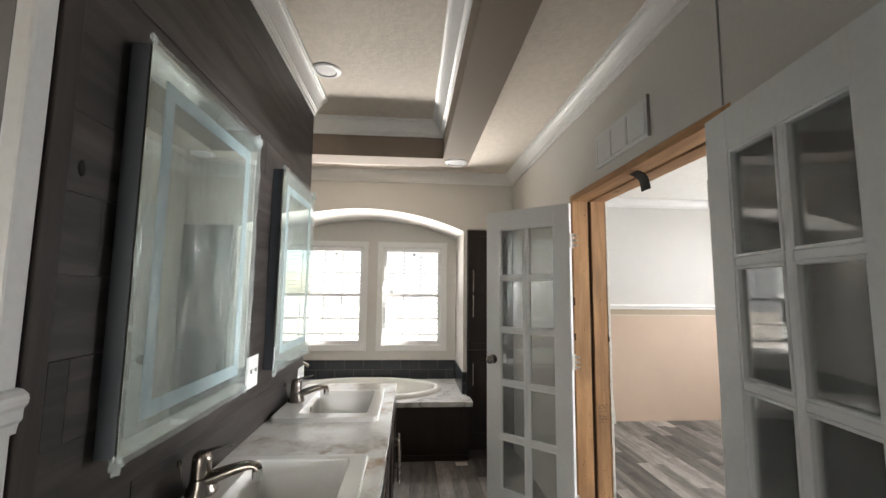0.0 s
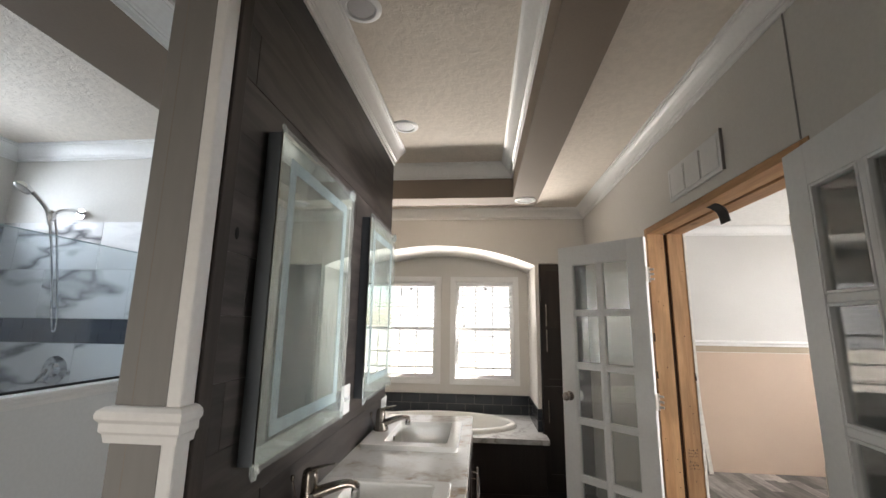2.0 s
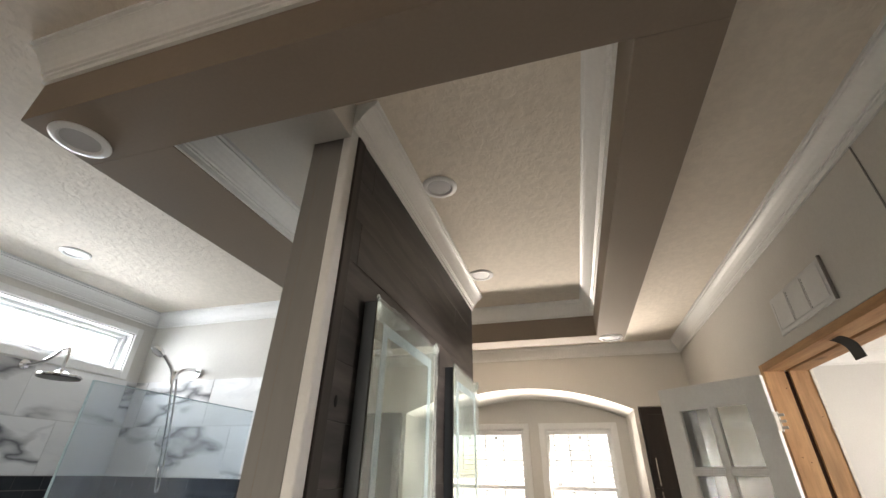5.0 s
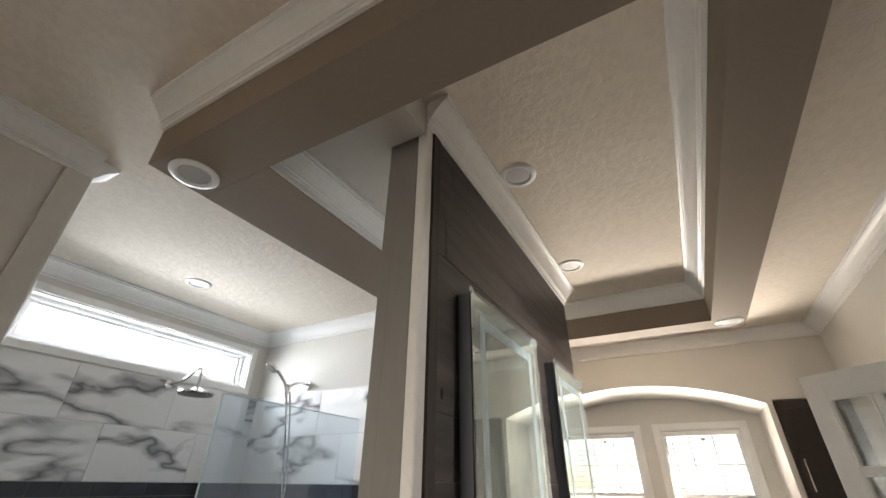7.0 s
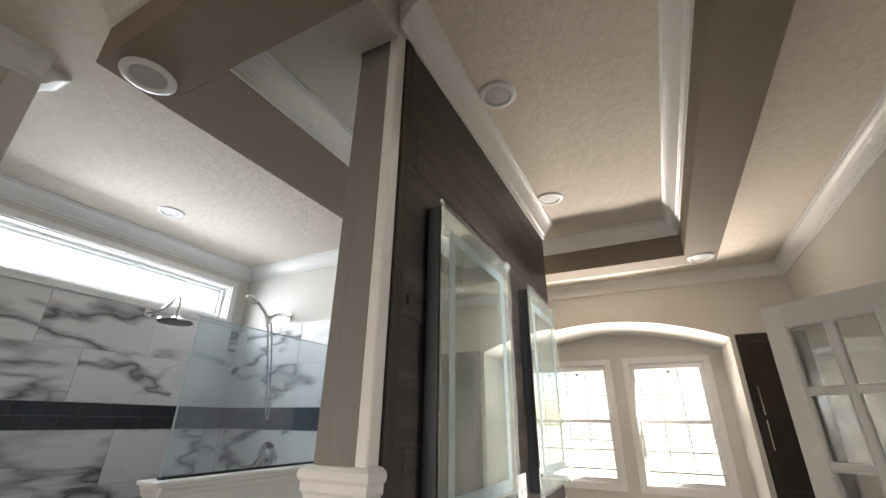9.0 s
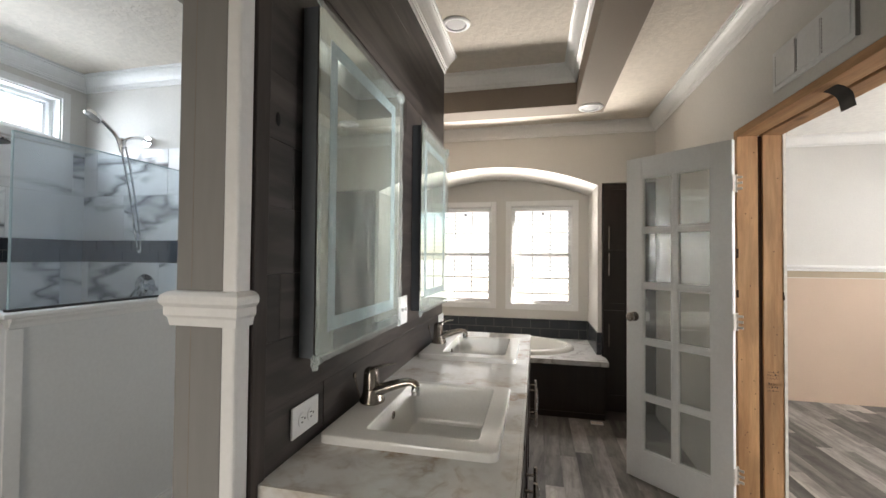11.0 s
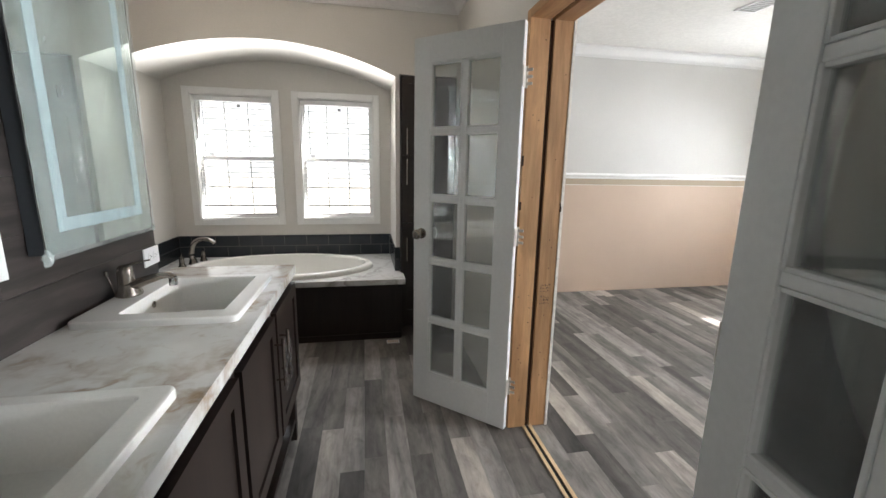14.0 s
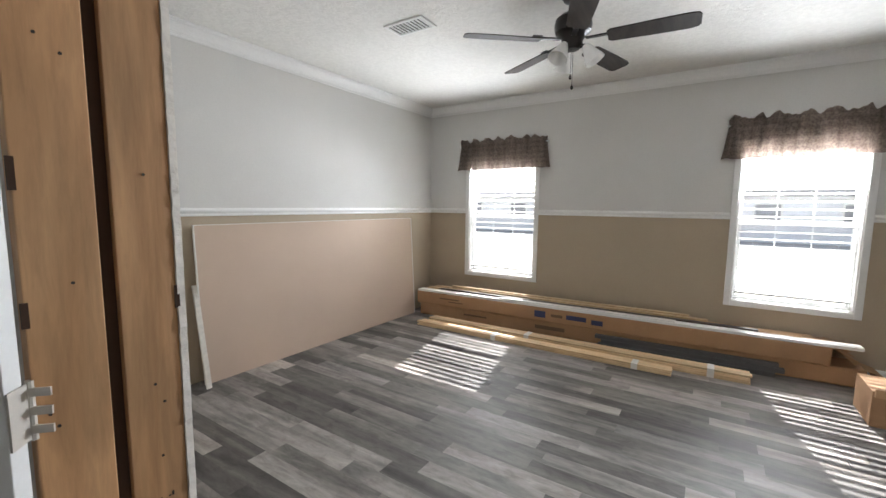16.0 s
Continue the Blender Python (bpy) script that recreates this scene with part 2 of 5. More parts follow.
def woven(name, light, dark):
    """Thin plaid cloth: crossed bands of colour, some light passing through."""
    m, n, l, b = nodes_of(name)
    n.remove(b)
    v = place_vector(n, l)
    cols = []
    for direction, scale in (("Z", 5.5), ("Y", 4.5)):
        wv = n.new("ShaderNodeTexWave")
        wv.bands_direction = direction
        wv.inputs["Scale"].default_value = scale
        wv.inputs["Distortion"].default_value = 0.4
        l.new(v, wv.inputs["Vector"])
        cols.append(ramp(n, l, wv.outputs["Color"], [(0.35, (0.76, 0.75, 0.74)), (0.65, (1, 1, 1))]))
    base = ramp(n, l, noise_tex(n, l, v, 60, 4), [(0.3, dark), (0.6, light)])
    col = mix_rgb(n, l, mix_rgb(n, l, base, cols[0], 0.45, "MULTIPLY"), cols[1], 0.35, "MULTIPLY")
    df, tl, mx = n.new("ShaderNodeBsdfDiffuse"), n.new("ShaderNodeBsdfTranslucent"), n.new("ShaderNodeMixShader")
    l.new(col, df.inputs[0])
    l.new(col, tl.inputs[0])
    mx.inputs[0].default_value = 0.22
    l.new(df.outputs[0], mx.inputs[1])
    l.new(tl.outputs[0], mx.inputs[2])
    l.new(mx.outputs[0], n["Material Output"].inputs[0])
    return m


WALL = plain("wall_paint", (0.64, 0.62, 0.585), 0.75, vary=0.03, scale=1.2, bump=0.12, bscale=90)
WALL_BED = plain("bedroom_wall_paint", (0.64, 0.63, 0.61), 0.75, vary=0.03, scale=1.2, bump=0.12, bscale=90)
TAN = plain("tan_paint", (0.43, 0.355, 0.26), 0.75, vary=0.04, scale=1.2, bump=0.12, bscale=90)
TAUPE = plain("taupe_paint", (0.255, 0.203, 0.160), 0.7, vary=0.05, scale=1.5, bump=0.1, bscale=90)
POST_GREY = plain("grey_panel", (0.225, 0.217, 0.21), 0.6, vary=0.08, scale=2, bump=0.15, bscale=60, stretch=(1, 1, 0.15))
WHITE = plain("white_trim_paint", (0.80, 0.80, 0.79), 0.38, vary=0.02, bump=0.06, bscale=60)
DOOR_WHITE = plain("white_door_paint", (0.70, 0.71, 0.71), 0.42, vary=0.02, bump=0.06, bscale=60)
VINYL = plain("white_vinyl", (0.82, 0.83, 0.83), 0.35, vary=0.015, bump=0.0)
SLAT = backlit("blind_slat", (0.92, 0.92, 0.91), 0.75)
CEIL = textured_ceiling("ceiling_texture", (0.76, 0.69, 0.605))
CEIL_BED = textured_ceiling("bedroom_ceiling_texture", (0.78, 0.77, 0.74))
BOARD = wood("charcoal_board", (0.011, 0.0095, 0.009), (0.074, 0.061, 0.056), "y", 0.46, 8.0, 0.22, grain=7, bump=0.7, gloss=0.42, figure=0.6)
BOARD_V = wood("charcoal_edge_board", (0.014, 0.0115, 0.0105), (0.068, 0.055, 0.050), "z", 0.52, 8.0, 0.2, grain=5, bump=0.4, gloss=0.3, figure=0.35)
ESPRESSO = wood("espresso_cabinet", (0.012, 0.0075, 0.006), (0.026, 0.0175, 0.014), "z", 0.38, 3.0, 0.15, grain=10, bump=0.12)
PLANK = wood("floor_plank", (0.083, 0.080, 0.079), (0.282, 0.262, 0.244), "y", 0.52, 20.0, 0.52, grain=5.5, bump=0.2, gloss=0.16, fine=0.5, mottle=0.7)
SEAM = plain("floor_seam", (0.05, 0.045, 0.04), 0.7)
STUD = wood("pine_stud", (0.38, 0.195, 0.085), (0.60, 0.36, 0.18), "z", 0.65, 5.0, 0.1, grain=8, bump=0.2, figure=0.3)
STUD_Y = wood("pine_header", (0.38, 0.195, 0.085), (0.60, 0.36, 0.18), "y", 0.65, 5.0, 0.1, grain=8, bump=0.2, knots=True)
OAK = wood("raw_trim_wood", (0.52, 0.36, 0.20), (0.70, 0.53, 0.33), "y", 0.6, 5.0, 0.2, grain=9, bump=0.15)
STONE = marble("countertop_stone", (0.74, 0.74, 0.715), (0.30, 0.21, 0.13), 4.4, 0.14, 0.12, second=(0.46, 0.40, 0.33), span=(0.42, 0.66))
TUBSTONE = marble("deck_stone", (0.70, 0.70, 0.69), (0.33, 0.31, 0.29), 3.0, 0.15, 0.06, second=(0.50, 0.49, 0.47))
TILE_MARBLE = marble("marble_tile", (0.80, 0.80, 0.80), (0.13, 0.13, 0.14), 1.5, 0.16, 0.042, rand=7.0, second=(0.62, 0.62, 0.63), slant=True, span=(0.34, 0.50))
TILE_BLACK = plain("black_tile", (0.028, 0.032, 0.038), 0.25, vary=0.2, scale=6, bump=0.1, bscale=30, rand=5.0)
GROUT = plain("grey_grout", (0.58, 0.575, 0.57), 0.9, bump=0.2)
DARK_GROUT = plain("dark_grout", (0.10, 0.10, 0.10), 0.9, bump=0.2)
CERAMIC = plain("white_ceramic", (0.80, 0.79, 0.76), 0.08, vary=0.01, bump=0.0)
ACRYLIC = plain("tub_acrylic", (0.80, 0.79, 0.75), 0.12, vary=0.01, bump=0.0)
NICKEL = plain("brushed_nickel", (0.36, 0.325, 0.29), 0.24, 1.0, vary=0.05, bump=0.02, bscale=300)
CHROME = plain("chrome", (0.72, 0.72, 0.72), 0.08, 1.0, vary=0.02, bump=0.0)
MIRROR = plain("mirror_silver", (0.80, 0.86, 0.84), 0.02, 1.0, vary=0.0, bump=0.0)
FROST = plain("frosted_band", (0.36, 0.47, 0.50), 0.5, vary=0.03, bump=0.0)
MIRROR_BACK = plain("grey_metal_box", (0.11, 0.125, 0.14), 0.5, 0.3)
FILM = film_plastic("protective_film")
PANE = glass("window_glass", (1, 1, 1), 0.1)
DOOR_GLASS = glass("door_glass", (0.93, 0.95, 0.94), 0.35, 0.03, 0.14, (0.50, 0.52, 0.52))
# blue cast over the shower is put into the glass as diffuse haze
SHOWER_GLASS = glass("shower_glass", (0.93, 0.97, 0.98), 0.2, 0.0, 0.06, (0.48, 0.61, 0.86), 1.18)
PLASTIC = plain("white_plastic", (0.82, 0.82, 0.82), 0.3, vary=0.01, bump=0.0)
BLACK = plain("black_plastic", (0.008, 0.008, 0.008), 0.6)
DARK = plain("dark_gap", (0.01, 0.01, 0.01), 0.9)
LENS = plain("light_lens", (0.50, 0.50, 0.51), 0.5, vary=0.02)
DRYWALL = plain("drywall_paper", (0.56, 0.435, 0.345), 0.9, vary=0.04, scale=1.0, bump=0.1, bscale=200)
GYPSUM = plain("gypsum_edge", (0.72, 0.69, 0.64), 0.95, vary=0.1, scale=30, bump=0.6, bscale=70, dist=0.004)
CARTON = plain("brown_cardboard", (0.40, 0.235, 0.125), 0.85, vary=0.08, scale=4, bump=0.15, bscale=50)
CARTON_IN = plain("cardboard_inside", (0.50, 0.32, 0.18), 0.85, vary=0.08, scale=4)
PRINT_BLUE = plain("blue_print", (0.04, 0.05, 0.12), 0.8)
PRINT_DARK = plain("dark_print", (0.16, 0.10, 0.06), 0.8)
LABEL = plain("paper_label", (0.75, 0.74, 0.72), 0.8)
LABEL_RED = plain("red_label", (0.55, 0.08, 0.06), 0.8)
GREY_TRIM = plain("grey_metal_trim", (0.12, 0.12, 0.125), 0.5, 0.4)
DARK_TRIM = wood("dark_trim_strip", (0.03, 0.024, 0.022), (0.07, 0.055, 0.05), "y", 0.5)
FABRIC = woven("valance_fabric", (0.36, 0.30, 0.26), (0.20, 0.165, 0.142))
FAN_DARK = plain("dark_bronze", (0.02, 0.018, 0.017), 0.35, 0.5)
BLADE = wood("fan_blade_wood", (0.018, 0.014, 0.012), (0.05, 0.038, 0.03), "x", 0.65, gloss=0.2)
HINGE = plain("satin_hinge", (0.60, 0.57, 0.52), 0.42, 0.35, vary=0.05, bump=0.0)
GAP = plain("brown_gap", (0.045, 0.022, 0.011), 0.9)
BACK_GLOW = bpy.data.materials.new("glow_backdrop")
SHADE = plain("frosted_shade", (0.80, 0.79, 0.77), 0.25, vary=0.02, bump=0.0)
INK = plain("black_marker", (0.03, 0.025, 0.02), 0.8)
GROUND = plain("pale_ground", (0.42, 0.38, 0.32), 0.95, vary=0.15, scale=0.5, bump=0.3, bscale=6)
HOUSE_SIDING = plain("grey_house_siding", (0.74, 0.75, 0.77), 0.7, vary=0.08, scale=0.6)
HOUSE_ROOF = plain("grey_roofing", (0.30, 0.30, 0.31), 0.8, vary=0.1)
SIDING = plain("pale_siding", (0.72, 0.72, 0.70), 0.6, vary=0.03)

# ---- building blocks ----


def thing(name, at=(0, 0, 0), label="", category="", group="", kind=""):
    """An Empty at the base of a thing, which carries its tags and parents its parts."""
    return tagged_at(new(name), at, label, category, group, kind)


def tagged_at(ob, at, label, category, group, kind):
    ob.location = at
    return tagged(ob, label, category, group, kind)


def root_place(ob):
    p = Vector((0, 0, 0))
    while ob:
        p += ob.location
        ob = ob.parent
    return p


def mesh_of(name, bm, material, smooth=False):
    me = bpy.data.meshes.new(name)
    bmesh.ops.recalc_face_normals(bm, faces=bm.faces)
    if smooth:
        for f in bm.faces:
            f.smooth = True
    bm.to_mesh(me)
    bm.free()
    for m in material if isinstance(material, (list, tuple)) else [material]:
        me.materials.append(m)
    return me


def part(name, bm, material, parent=None, label="", smooth=False, shadow=True):
    """One mesh, given in the thing's building space, as a part of it; with no parent, a piece of the setting."""
    if parent:
        bmesh.ops.translate(bm, verts=bm.verts, vec=-root_place(parent))
    ob = new(name, mesh_of(name, bm, material, smooth))
    if parent:
        ob.parent = parent
    if smooth:
        mod = ob.modifiers.new("edges", "EDGE_SPLIT")
        mod.split_angle = radians(38)
    if not shadow:
        ob.visible_shadow = False
    if label:
        ob["label"] = label
    return ob


def setting(name, bm, material, label="", category="", smooth=False):
    return tagged(part(name, bm, material, None, "", smooth), label, category, "", "structure")


def piece(name, me, parent, at, turn=None):
    """A piece that shares its mesh with others, at a world place."""
    ob = new(name, me)
    ob.parent = parent
    ob.location = Vector(at) - root_place(parent)
    if turn:
        ob.rotation_euler = turn
    return ob


def box(bm, x0, x1, y0, y1, z0, z1, bevel=0.0, seg=2):
    if bevel:
        b2 = bmesh.new()
        box(b2, x0, x1, y0, y1, z0, z1)
        bmesh.ops.bevel(b2, geom=b2.edges[:], offset=bevel, segments=seg, profile=0.5, affect="EDGES")
        join(bm, b2)
        return bm
    v = [bm.verts.new((x, y, z)) for x in (x0, x1) for y in (y0, y1) for z in (z0, z1)]
    for q in ((0, 1, 3, 2), (4, 6, 7, 5), (0, 4, 5, 1), (2, 3, 7, 6), (0, 2, 6, 4), (1, 5, 7, 3)):
        bm.faces.new([v[i] for i in q])
    return bm


def join(bm, other, m=None):
    """Add the geometry of other, moved by m, to bm."""
    if m is not None:
        bmesh.ops.transform(other, matrix=m, verts=other.verts)
    vm = {v: bm.verts.new(v.co) for v in other.verts}
    for f in other.faces:
        nf = bm.faces.new([vm[v] for v in f.verts])
        nf.material_index, nf.smooth = f.material_index, f.smooth
    other.free()
    return bm


def boxes(*rows, bevel=0.0):
    bm = bmesh.new()
    for r in rows:
        box(bm, *r, bevel=bevel)
    return bm


def lathe(profile, steps=24, at=(0, 0, 0), axis="z", cap=True, squash=(1, 1)):
    """Turn (radius, height) pairs about an axis."""
    bm = bmesh.new()
    rings = []
    for r, h in profile:
        ring = []
        for i in range(steps):
            a = 2 * math.pi * i / steps
            ring.append(bm.verts.new((r * math.cos(a) * squash[0], r * math.sin(a) * squash[1], h)))
        rings.append(ring)
    for a, b in zip(rings, rings[1:]):
        for i in range(steps):
            bm.faces.new((a[i], a[(i + 1) % steps], b[(i + 1) % steps], b[i]))
    if cap:
        bm.faces.new(rings[0])
        bm.faces.new(rings[-1])
    if axis == "x":
        bmesh.ops.rotate(bm, verts=bm.verts, matrix=Matrix.Rotation(math.pi / 2, 3, "Y"))
    elif axis == "y":
        bmesh.ops.rotate(bm, verts=bm.verts, matrix=Matrix.Rotation(-math.pi / 2, 3, "X"))
    bmesh.ops.translate(bm, verts=bm.verts, vec=at)
    return bm


def tube(points, radius, steps=10, radii=None, cap=True, flat=1.0):
    """A round bar along a path."""
    bm = bmesh.new()
    pts = [Vector(p) for p in points]
    rings, last = [], None
    for i, p in enumerate(pts):
        d = (pts[min(i + 1, len(pts) - 1)] - pts[max(i - 1, 0)]).normalized()
        side = d.cross(Vector((0, 0, 1)))
        if side.length < 0.05:
            side = last if last is not None else Vector((1, 0, 0))
        side.normalize()
        last = side
        up = side.cross(d).normalized()
        r = radii[i] if radii else radius
        rings.append([bm.verts.new(p + r * (math.cos(2 * math.pi * k / steps) * side + flat * math.sin(2 * math.pi * k / steps) * up)) for k in range(steps)])
    for a, b in zip(rings, rings[1:]):
        for k in range(steps):
            bm.faces.new((a[k], a[(k + 1) % steps], b[(k + 1) % steps], b[k]))
    if cap:
        bm.faces.new(rings[0])
        bm.faces.new(rings[-1])
    return bm


def curve_points(ctrl, n=8):
    """A smooth line through control points."""
    pts = [Vector(p) for p in ctrl]
    pts = [2 * pts[0] - pts[1]] + pts + [2 * pts[-1] - pts[-2]]
    out = []
    for i in range(1, len(pts) - 2):
        a, b, c, d = pts[i - 1: i + 3]
        for k in range(n):
            t = k / n
            out.append(0.5 * ((2 * b) + (c - a) * t + (2 * a - 5 * b + 4 * c - d) * t * t + (3 * b - a - 3 * c + d) * t ** 3))
    out.append(pts[-2])
    return out


def extrude_profile(profile, a, b, inward, up=(0, 0, 1)):
    """A moulding: profile points (out from the wall, up) swept from a to b."""
    bm = bmesh.new()
    n, u = Vector(inward).normalized(), Vector(up)
    ends = [[bm.verts.new(Vector(e) + d * n + h * u) for d, h in profile] for e in (a, b)]
    k = len(profile)
    for i in range(k):
        bm.faces.new((ends[0][i], ends[0][(i + 1) % k], ends[1][(i + 1) % k], ends[1][i]))
    bm.faces.new(ends[0])
    bm.faces.new(ends[1])
    return bm


CROWN = [(0, 0), (0.080, 0), (0.080, -0.014), (0.070, -0.015), (0.070, -0.022), (0.062, -0.026), (0.050, -0.036), (0.036, -0.052), (0.026, -0.068), (0.023, -0.076), (0.016, -0.077), (0.016, -0.084), (0.010, -0.085), (0.010, -0.104), (0, -0.104)]
RAIL = [(0, -0.032), (0.010, -0.032), (0.014, -0.022), (0.012, -0.012), (0.022, 0.004), (0.022, 0.014), (0.014, 0.020), (0.012, 0.028), (0, 0.030)]
BASE = [(0, 0), (0.014, 0), (0.014, 0.065), (0.010, 0.075), (0.006, 0.085), (0, 0.088)]


def crown(name, a, b, inward, size=1.0):
    return setting(name, extrude_profile([(d * size, h * size) for d, h in CROWN], a, b, inward), WHITE, "white painted crown moulding along the ceiling", "moulding", smooth=False)


def wall_mesh(axis, lo, hi, z0, z1, d0, d1, holes=(), split=None):
    """A wall along axis ('x' or 'y') from lo to hi, its faces at d0 and d1, with rectangular holes (lo, hi, z0, z1) right through.
    split: the height below which faces take the second material."""
    us = sorted({lo, hi, *[h[0] for h in holes], *[h[1] for h in holes]})
    zs = sorted({z0, z1, *[h[2] for h in holes], *[h[3] for h in holes], *([split] if split else [])})
    bm = bmesh.new()
    pt = (lambda u, d, z: (u, d, z)) if axis == "x" else (lambda u, d, z: (d, u, z))

    def quad(c, zmid):
        f = bm.faces.new([bm.verts.new(p) for p in c])
        f.material_index = 1 if split and zmid < split else 0

    def solid(i, j):
        if not (0 <= i < len(us) - 1 and 0 <= j < len(zs) - 1):
            return False
        um, zm = (us[i] + us[i + 1]) / 2, (zs[j] + zs[j + 1]) / 2
        return not any(h[0] < um < h[1] and h[2] < zm < h[3] for h in holes)

    for i in range(len(us) - 1):
        for j in range(len(zs) - 1):
            if not solid(i, j):
                continue
            a, b, c, e = us[i], us[i + 1], zs[j], zs[j + 1]
            zm = (c + e) / 2
            for d in (d0, d1):
                quad([pt(a, d, c), pt(b, d, c), pt(b, d, e), pt(a, d, e)], zm)
            for di, u in ((-1, a), (1, b)):
                if not solid(i + di, j):
                    quad([pt(u, d0, c), pt(u, d1, c), pt(u, d1, e), pt(u, d0, e)], zm)
            for dj, z in ((-1, c), (1, e)):
                if not solid(i, j + dj):
                    quad([pt(a, d0, z), pt(b, d0, z), pt(b, d1, z), pt(a, d1, z)], zm)
    bmesh.ops.remove_doubles(bm, verts=bm.verts, dist=1e-5)
    return bm


# ---- plan ----
CZ = 2.65          # ceilings
WX0, WX1 = 1.618, 1.84   # wall between bath and bedroom
OY0, OY1, OZ = 0.497, 1.742, 2.050   # opening in it
BACK = 3.963       # window wall behind the tub
ARCH = 3.267       # wall with the arched opening
BX, BY = 6.08, 4.12     # bedroom's window wall and far wall
SX, SY = -2.60, 1.55    # shower's window wall and far wall

# emissive material: outdoor brightness is the backdrop's own glow, faintly mottled
hz = BACK_GLOW
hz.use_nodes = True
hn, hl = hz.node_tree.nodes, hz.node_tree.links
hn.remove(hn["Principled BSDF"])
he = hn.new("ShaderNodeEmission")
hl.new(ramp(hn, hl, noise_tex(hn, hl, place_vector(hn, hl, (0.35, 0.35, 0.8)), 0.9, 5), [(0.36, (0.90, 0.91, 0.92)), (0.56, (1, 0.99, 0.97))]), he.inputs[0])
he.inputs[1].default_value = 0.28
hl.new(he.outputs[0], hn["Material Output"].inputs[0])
setting("backdrop_north", boxes((-60, 5.4, 60, 60.2, -0.6, 40)), BACK_GLOW, "glowing backdrop for the bright distance beyond the tub windows", "backdrop")
setting("backdrop_west", boxes((-60.2, -60, -60, 59.9, -0.6, 60)), BACK_GLOW, "glowing backdrop for the bright distance beyond the shower window", "backdrop")

house = thing("neighbour_house", (36, 3.0, -0.6), "pale low single-storey house across the yard", "house")
part("wall", boxes((32, 40, -16, 20, -0.6, 2.1)), HOUSE_SIDING, house)
part("roof", boxes((31.6, 40.4, -16.4, 20.4, 2.1, 2.45), bevel=0.05), HOUSE_ROOF, house, "low grey roof")
for k in range(9):
    hy = -13.5 + k * 3.9
    hw = part("window", boxes((31.93, 31.999, hy - 0.7, hy + 0.7, 0.5, 1.7), bevel=0.01), SIDING, house, "white framed window")
    part("pane", boxes((31.92, 31.929, hy - 0.6, hy + 0.6, 0.6, 1.6)), HOUSE_ROOF, hw)
setting("ground", boxes((-300, 300, -300, 300, -0.75, -0.6)), GROUND, "pale dry ground outside the house", "ground")
setting("subfloor", boxes((-2.72, 6.2, -2.6, 4.24, -0.12, -0.012)), SEAM, "dark subfloor under the planks", "floor")
setting("ceiling_bathroom", boxes((-2.72, WX0 + 0.1, -2.6, 4.1, CZ, CZ + 0.12)), CEIL, "beige knockdown-textured plaster ceiling", "ceiling")
setting("ceiling_bedroom", boxes((WX0 + 0.1, 6.2, -2.6, 4.24, CZ, CZ + 0.12)), CEIL_BED, "white knockdown-textured plaster ceiling", "ceiling")

# bathroom side and bedroom side of the wall between the two halves of the house
setting("wall_east", wall_mesh("y", -2.5, BACK, 0, CZ, WX0, WX0 + 0.106, [(OY0 - 0.04, OY1 + 0.04, -1, OZ + 0.04)]), WALL, "light greige painted bathroom wall", "wall")
setting("wall_bedroom_west", wall_mesh("y", -2.5, BY, 0, CZ, WX1 - 0.104, WX1, [(OY0 - 0.04, OY1 + 0.04, -1, OZ + 0.04)], 1.284), [WALL_BED, TAN], "two-tone painted bedroom wall", "wall")
setting("wall_north", wall_mesh("x", -1.5, WX0, 0, CZ, BACK, BACK + 0.14, [(-0.615, 0.07, 0.87, 1.975), (0.29, 0.965, 0.87, 1.975)]), WALL, "light greige wall behind the tub", "wall")
setting("wall_bedroom_north", wall_mesh("x", WX1 - 0.104, BX, 0, CZ, BY, BY + 0.12, (), 1.284), [WALL_BED, TAN], "bedroom wall, off-white above the rail and tan below", "wall")
setting("wall_bedroom_east", wall_mesh("y", -2.5, BY + 0.12, 0, CZ, BX, BX + 0.14, [(-0.15, 0.69, 0.53, 2.0), (2.63, 3.51, 0.53, 2.0)], 1.284), [WALL_BED, TAN], "bedroom window wall, off-white above the rail and tan below", "wall")
setting("wall_bedroom_south", wall_mesh("x", WX1 - 0.104, BX + 0.14, 0, CZ, -2.6, -2.5, (), 1.284), [WALL_BED, TAN], "two-tone painted bedroom wall", "wall")
# doorway hole added in this unseen wall to admit the fill light
setting("wall_south", wall_mesh("x", -1.5, WX0 + 0.106, 0, CZ, -2.6, -2.5, [(-0.80, 0.10, -1, 2.08)]), WALL, "light greige painted bathroom wall", "wall")
setting("wall_shower_side", wall_mesh("y", -2.5, -0.44, 0, CZ, -1.47, -1.35), WALL, "light greige wall beside the shower entry", "wall")
setting("wall_shower_south", wall_mesh("x", SX, -1.47, 0, CZ, -0.72, -0.6), WALL, "plain shower end wall", "wall")
setting("wall_shower_west", wall_mesh("y", -0.72, SY + 0.12, 0, CZ, SX - 0.14, SX, [(-0.13, 1.39, 2.17, 2.45)]), WALL, "shower wall with a high strip window", "wall")
setting("wall_shower_north", wall_mesh("x", SX, -0.15, 0, CZ, SY, SY + 0.12), WALL, "light painted wall at the shower's far end", "wall")
# unseen hall, added to cut the ground bounce entering by the doorway
setting("wall_hall", wall_mesh("y", -4.4, -2.6, 0, CZ, -1.4, -1.3), WALL, "plain wall of an unseen room added to limit the doorway light", "wall")
setting("wall_hall_east", wall_mesh("y", -4.4, -2.6, 0, CZ, 0.6, 0.7), WALL, "plain wall of an unseen room added to limit the doorway light", "wall")
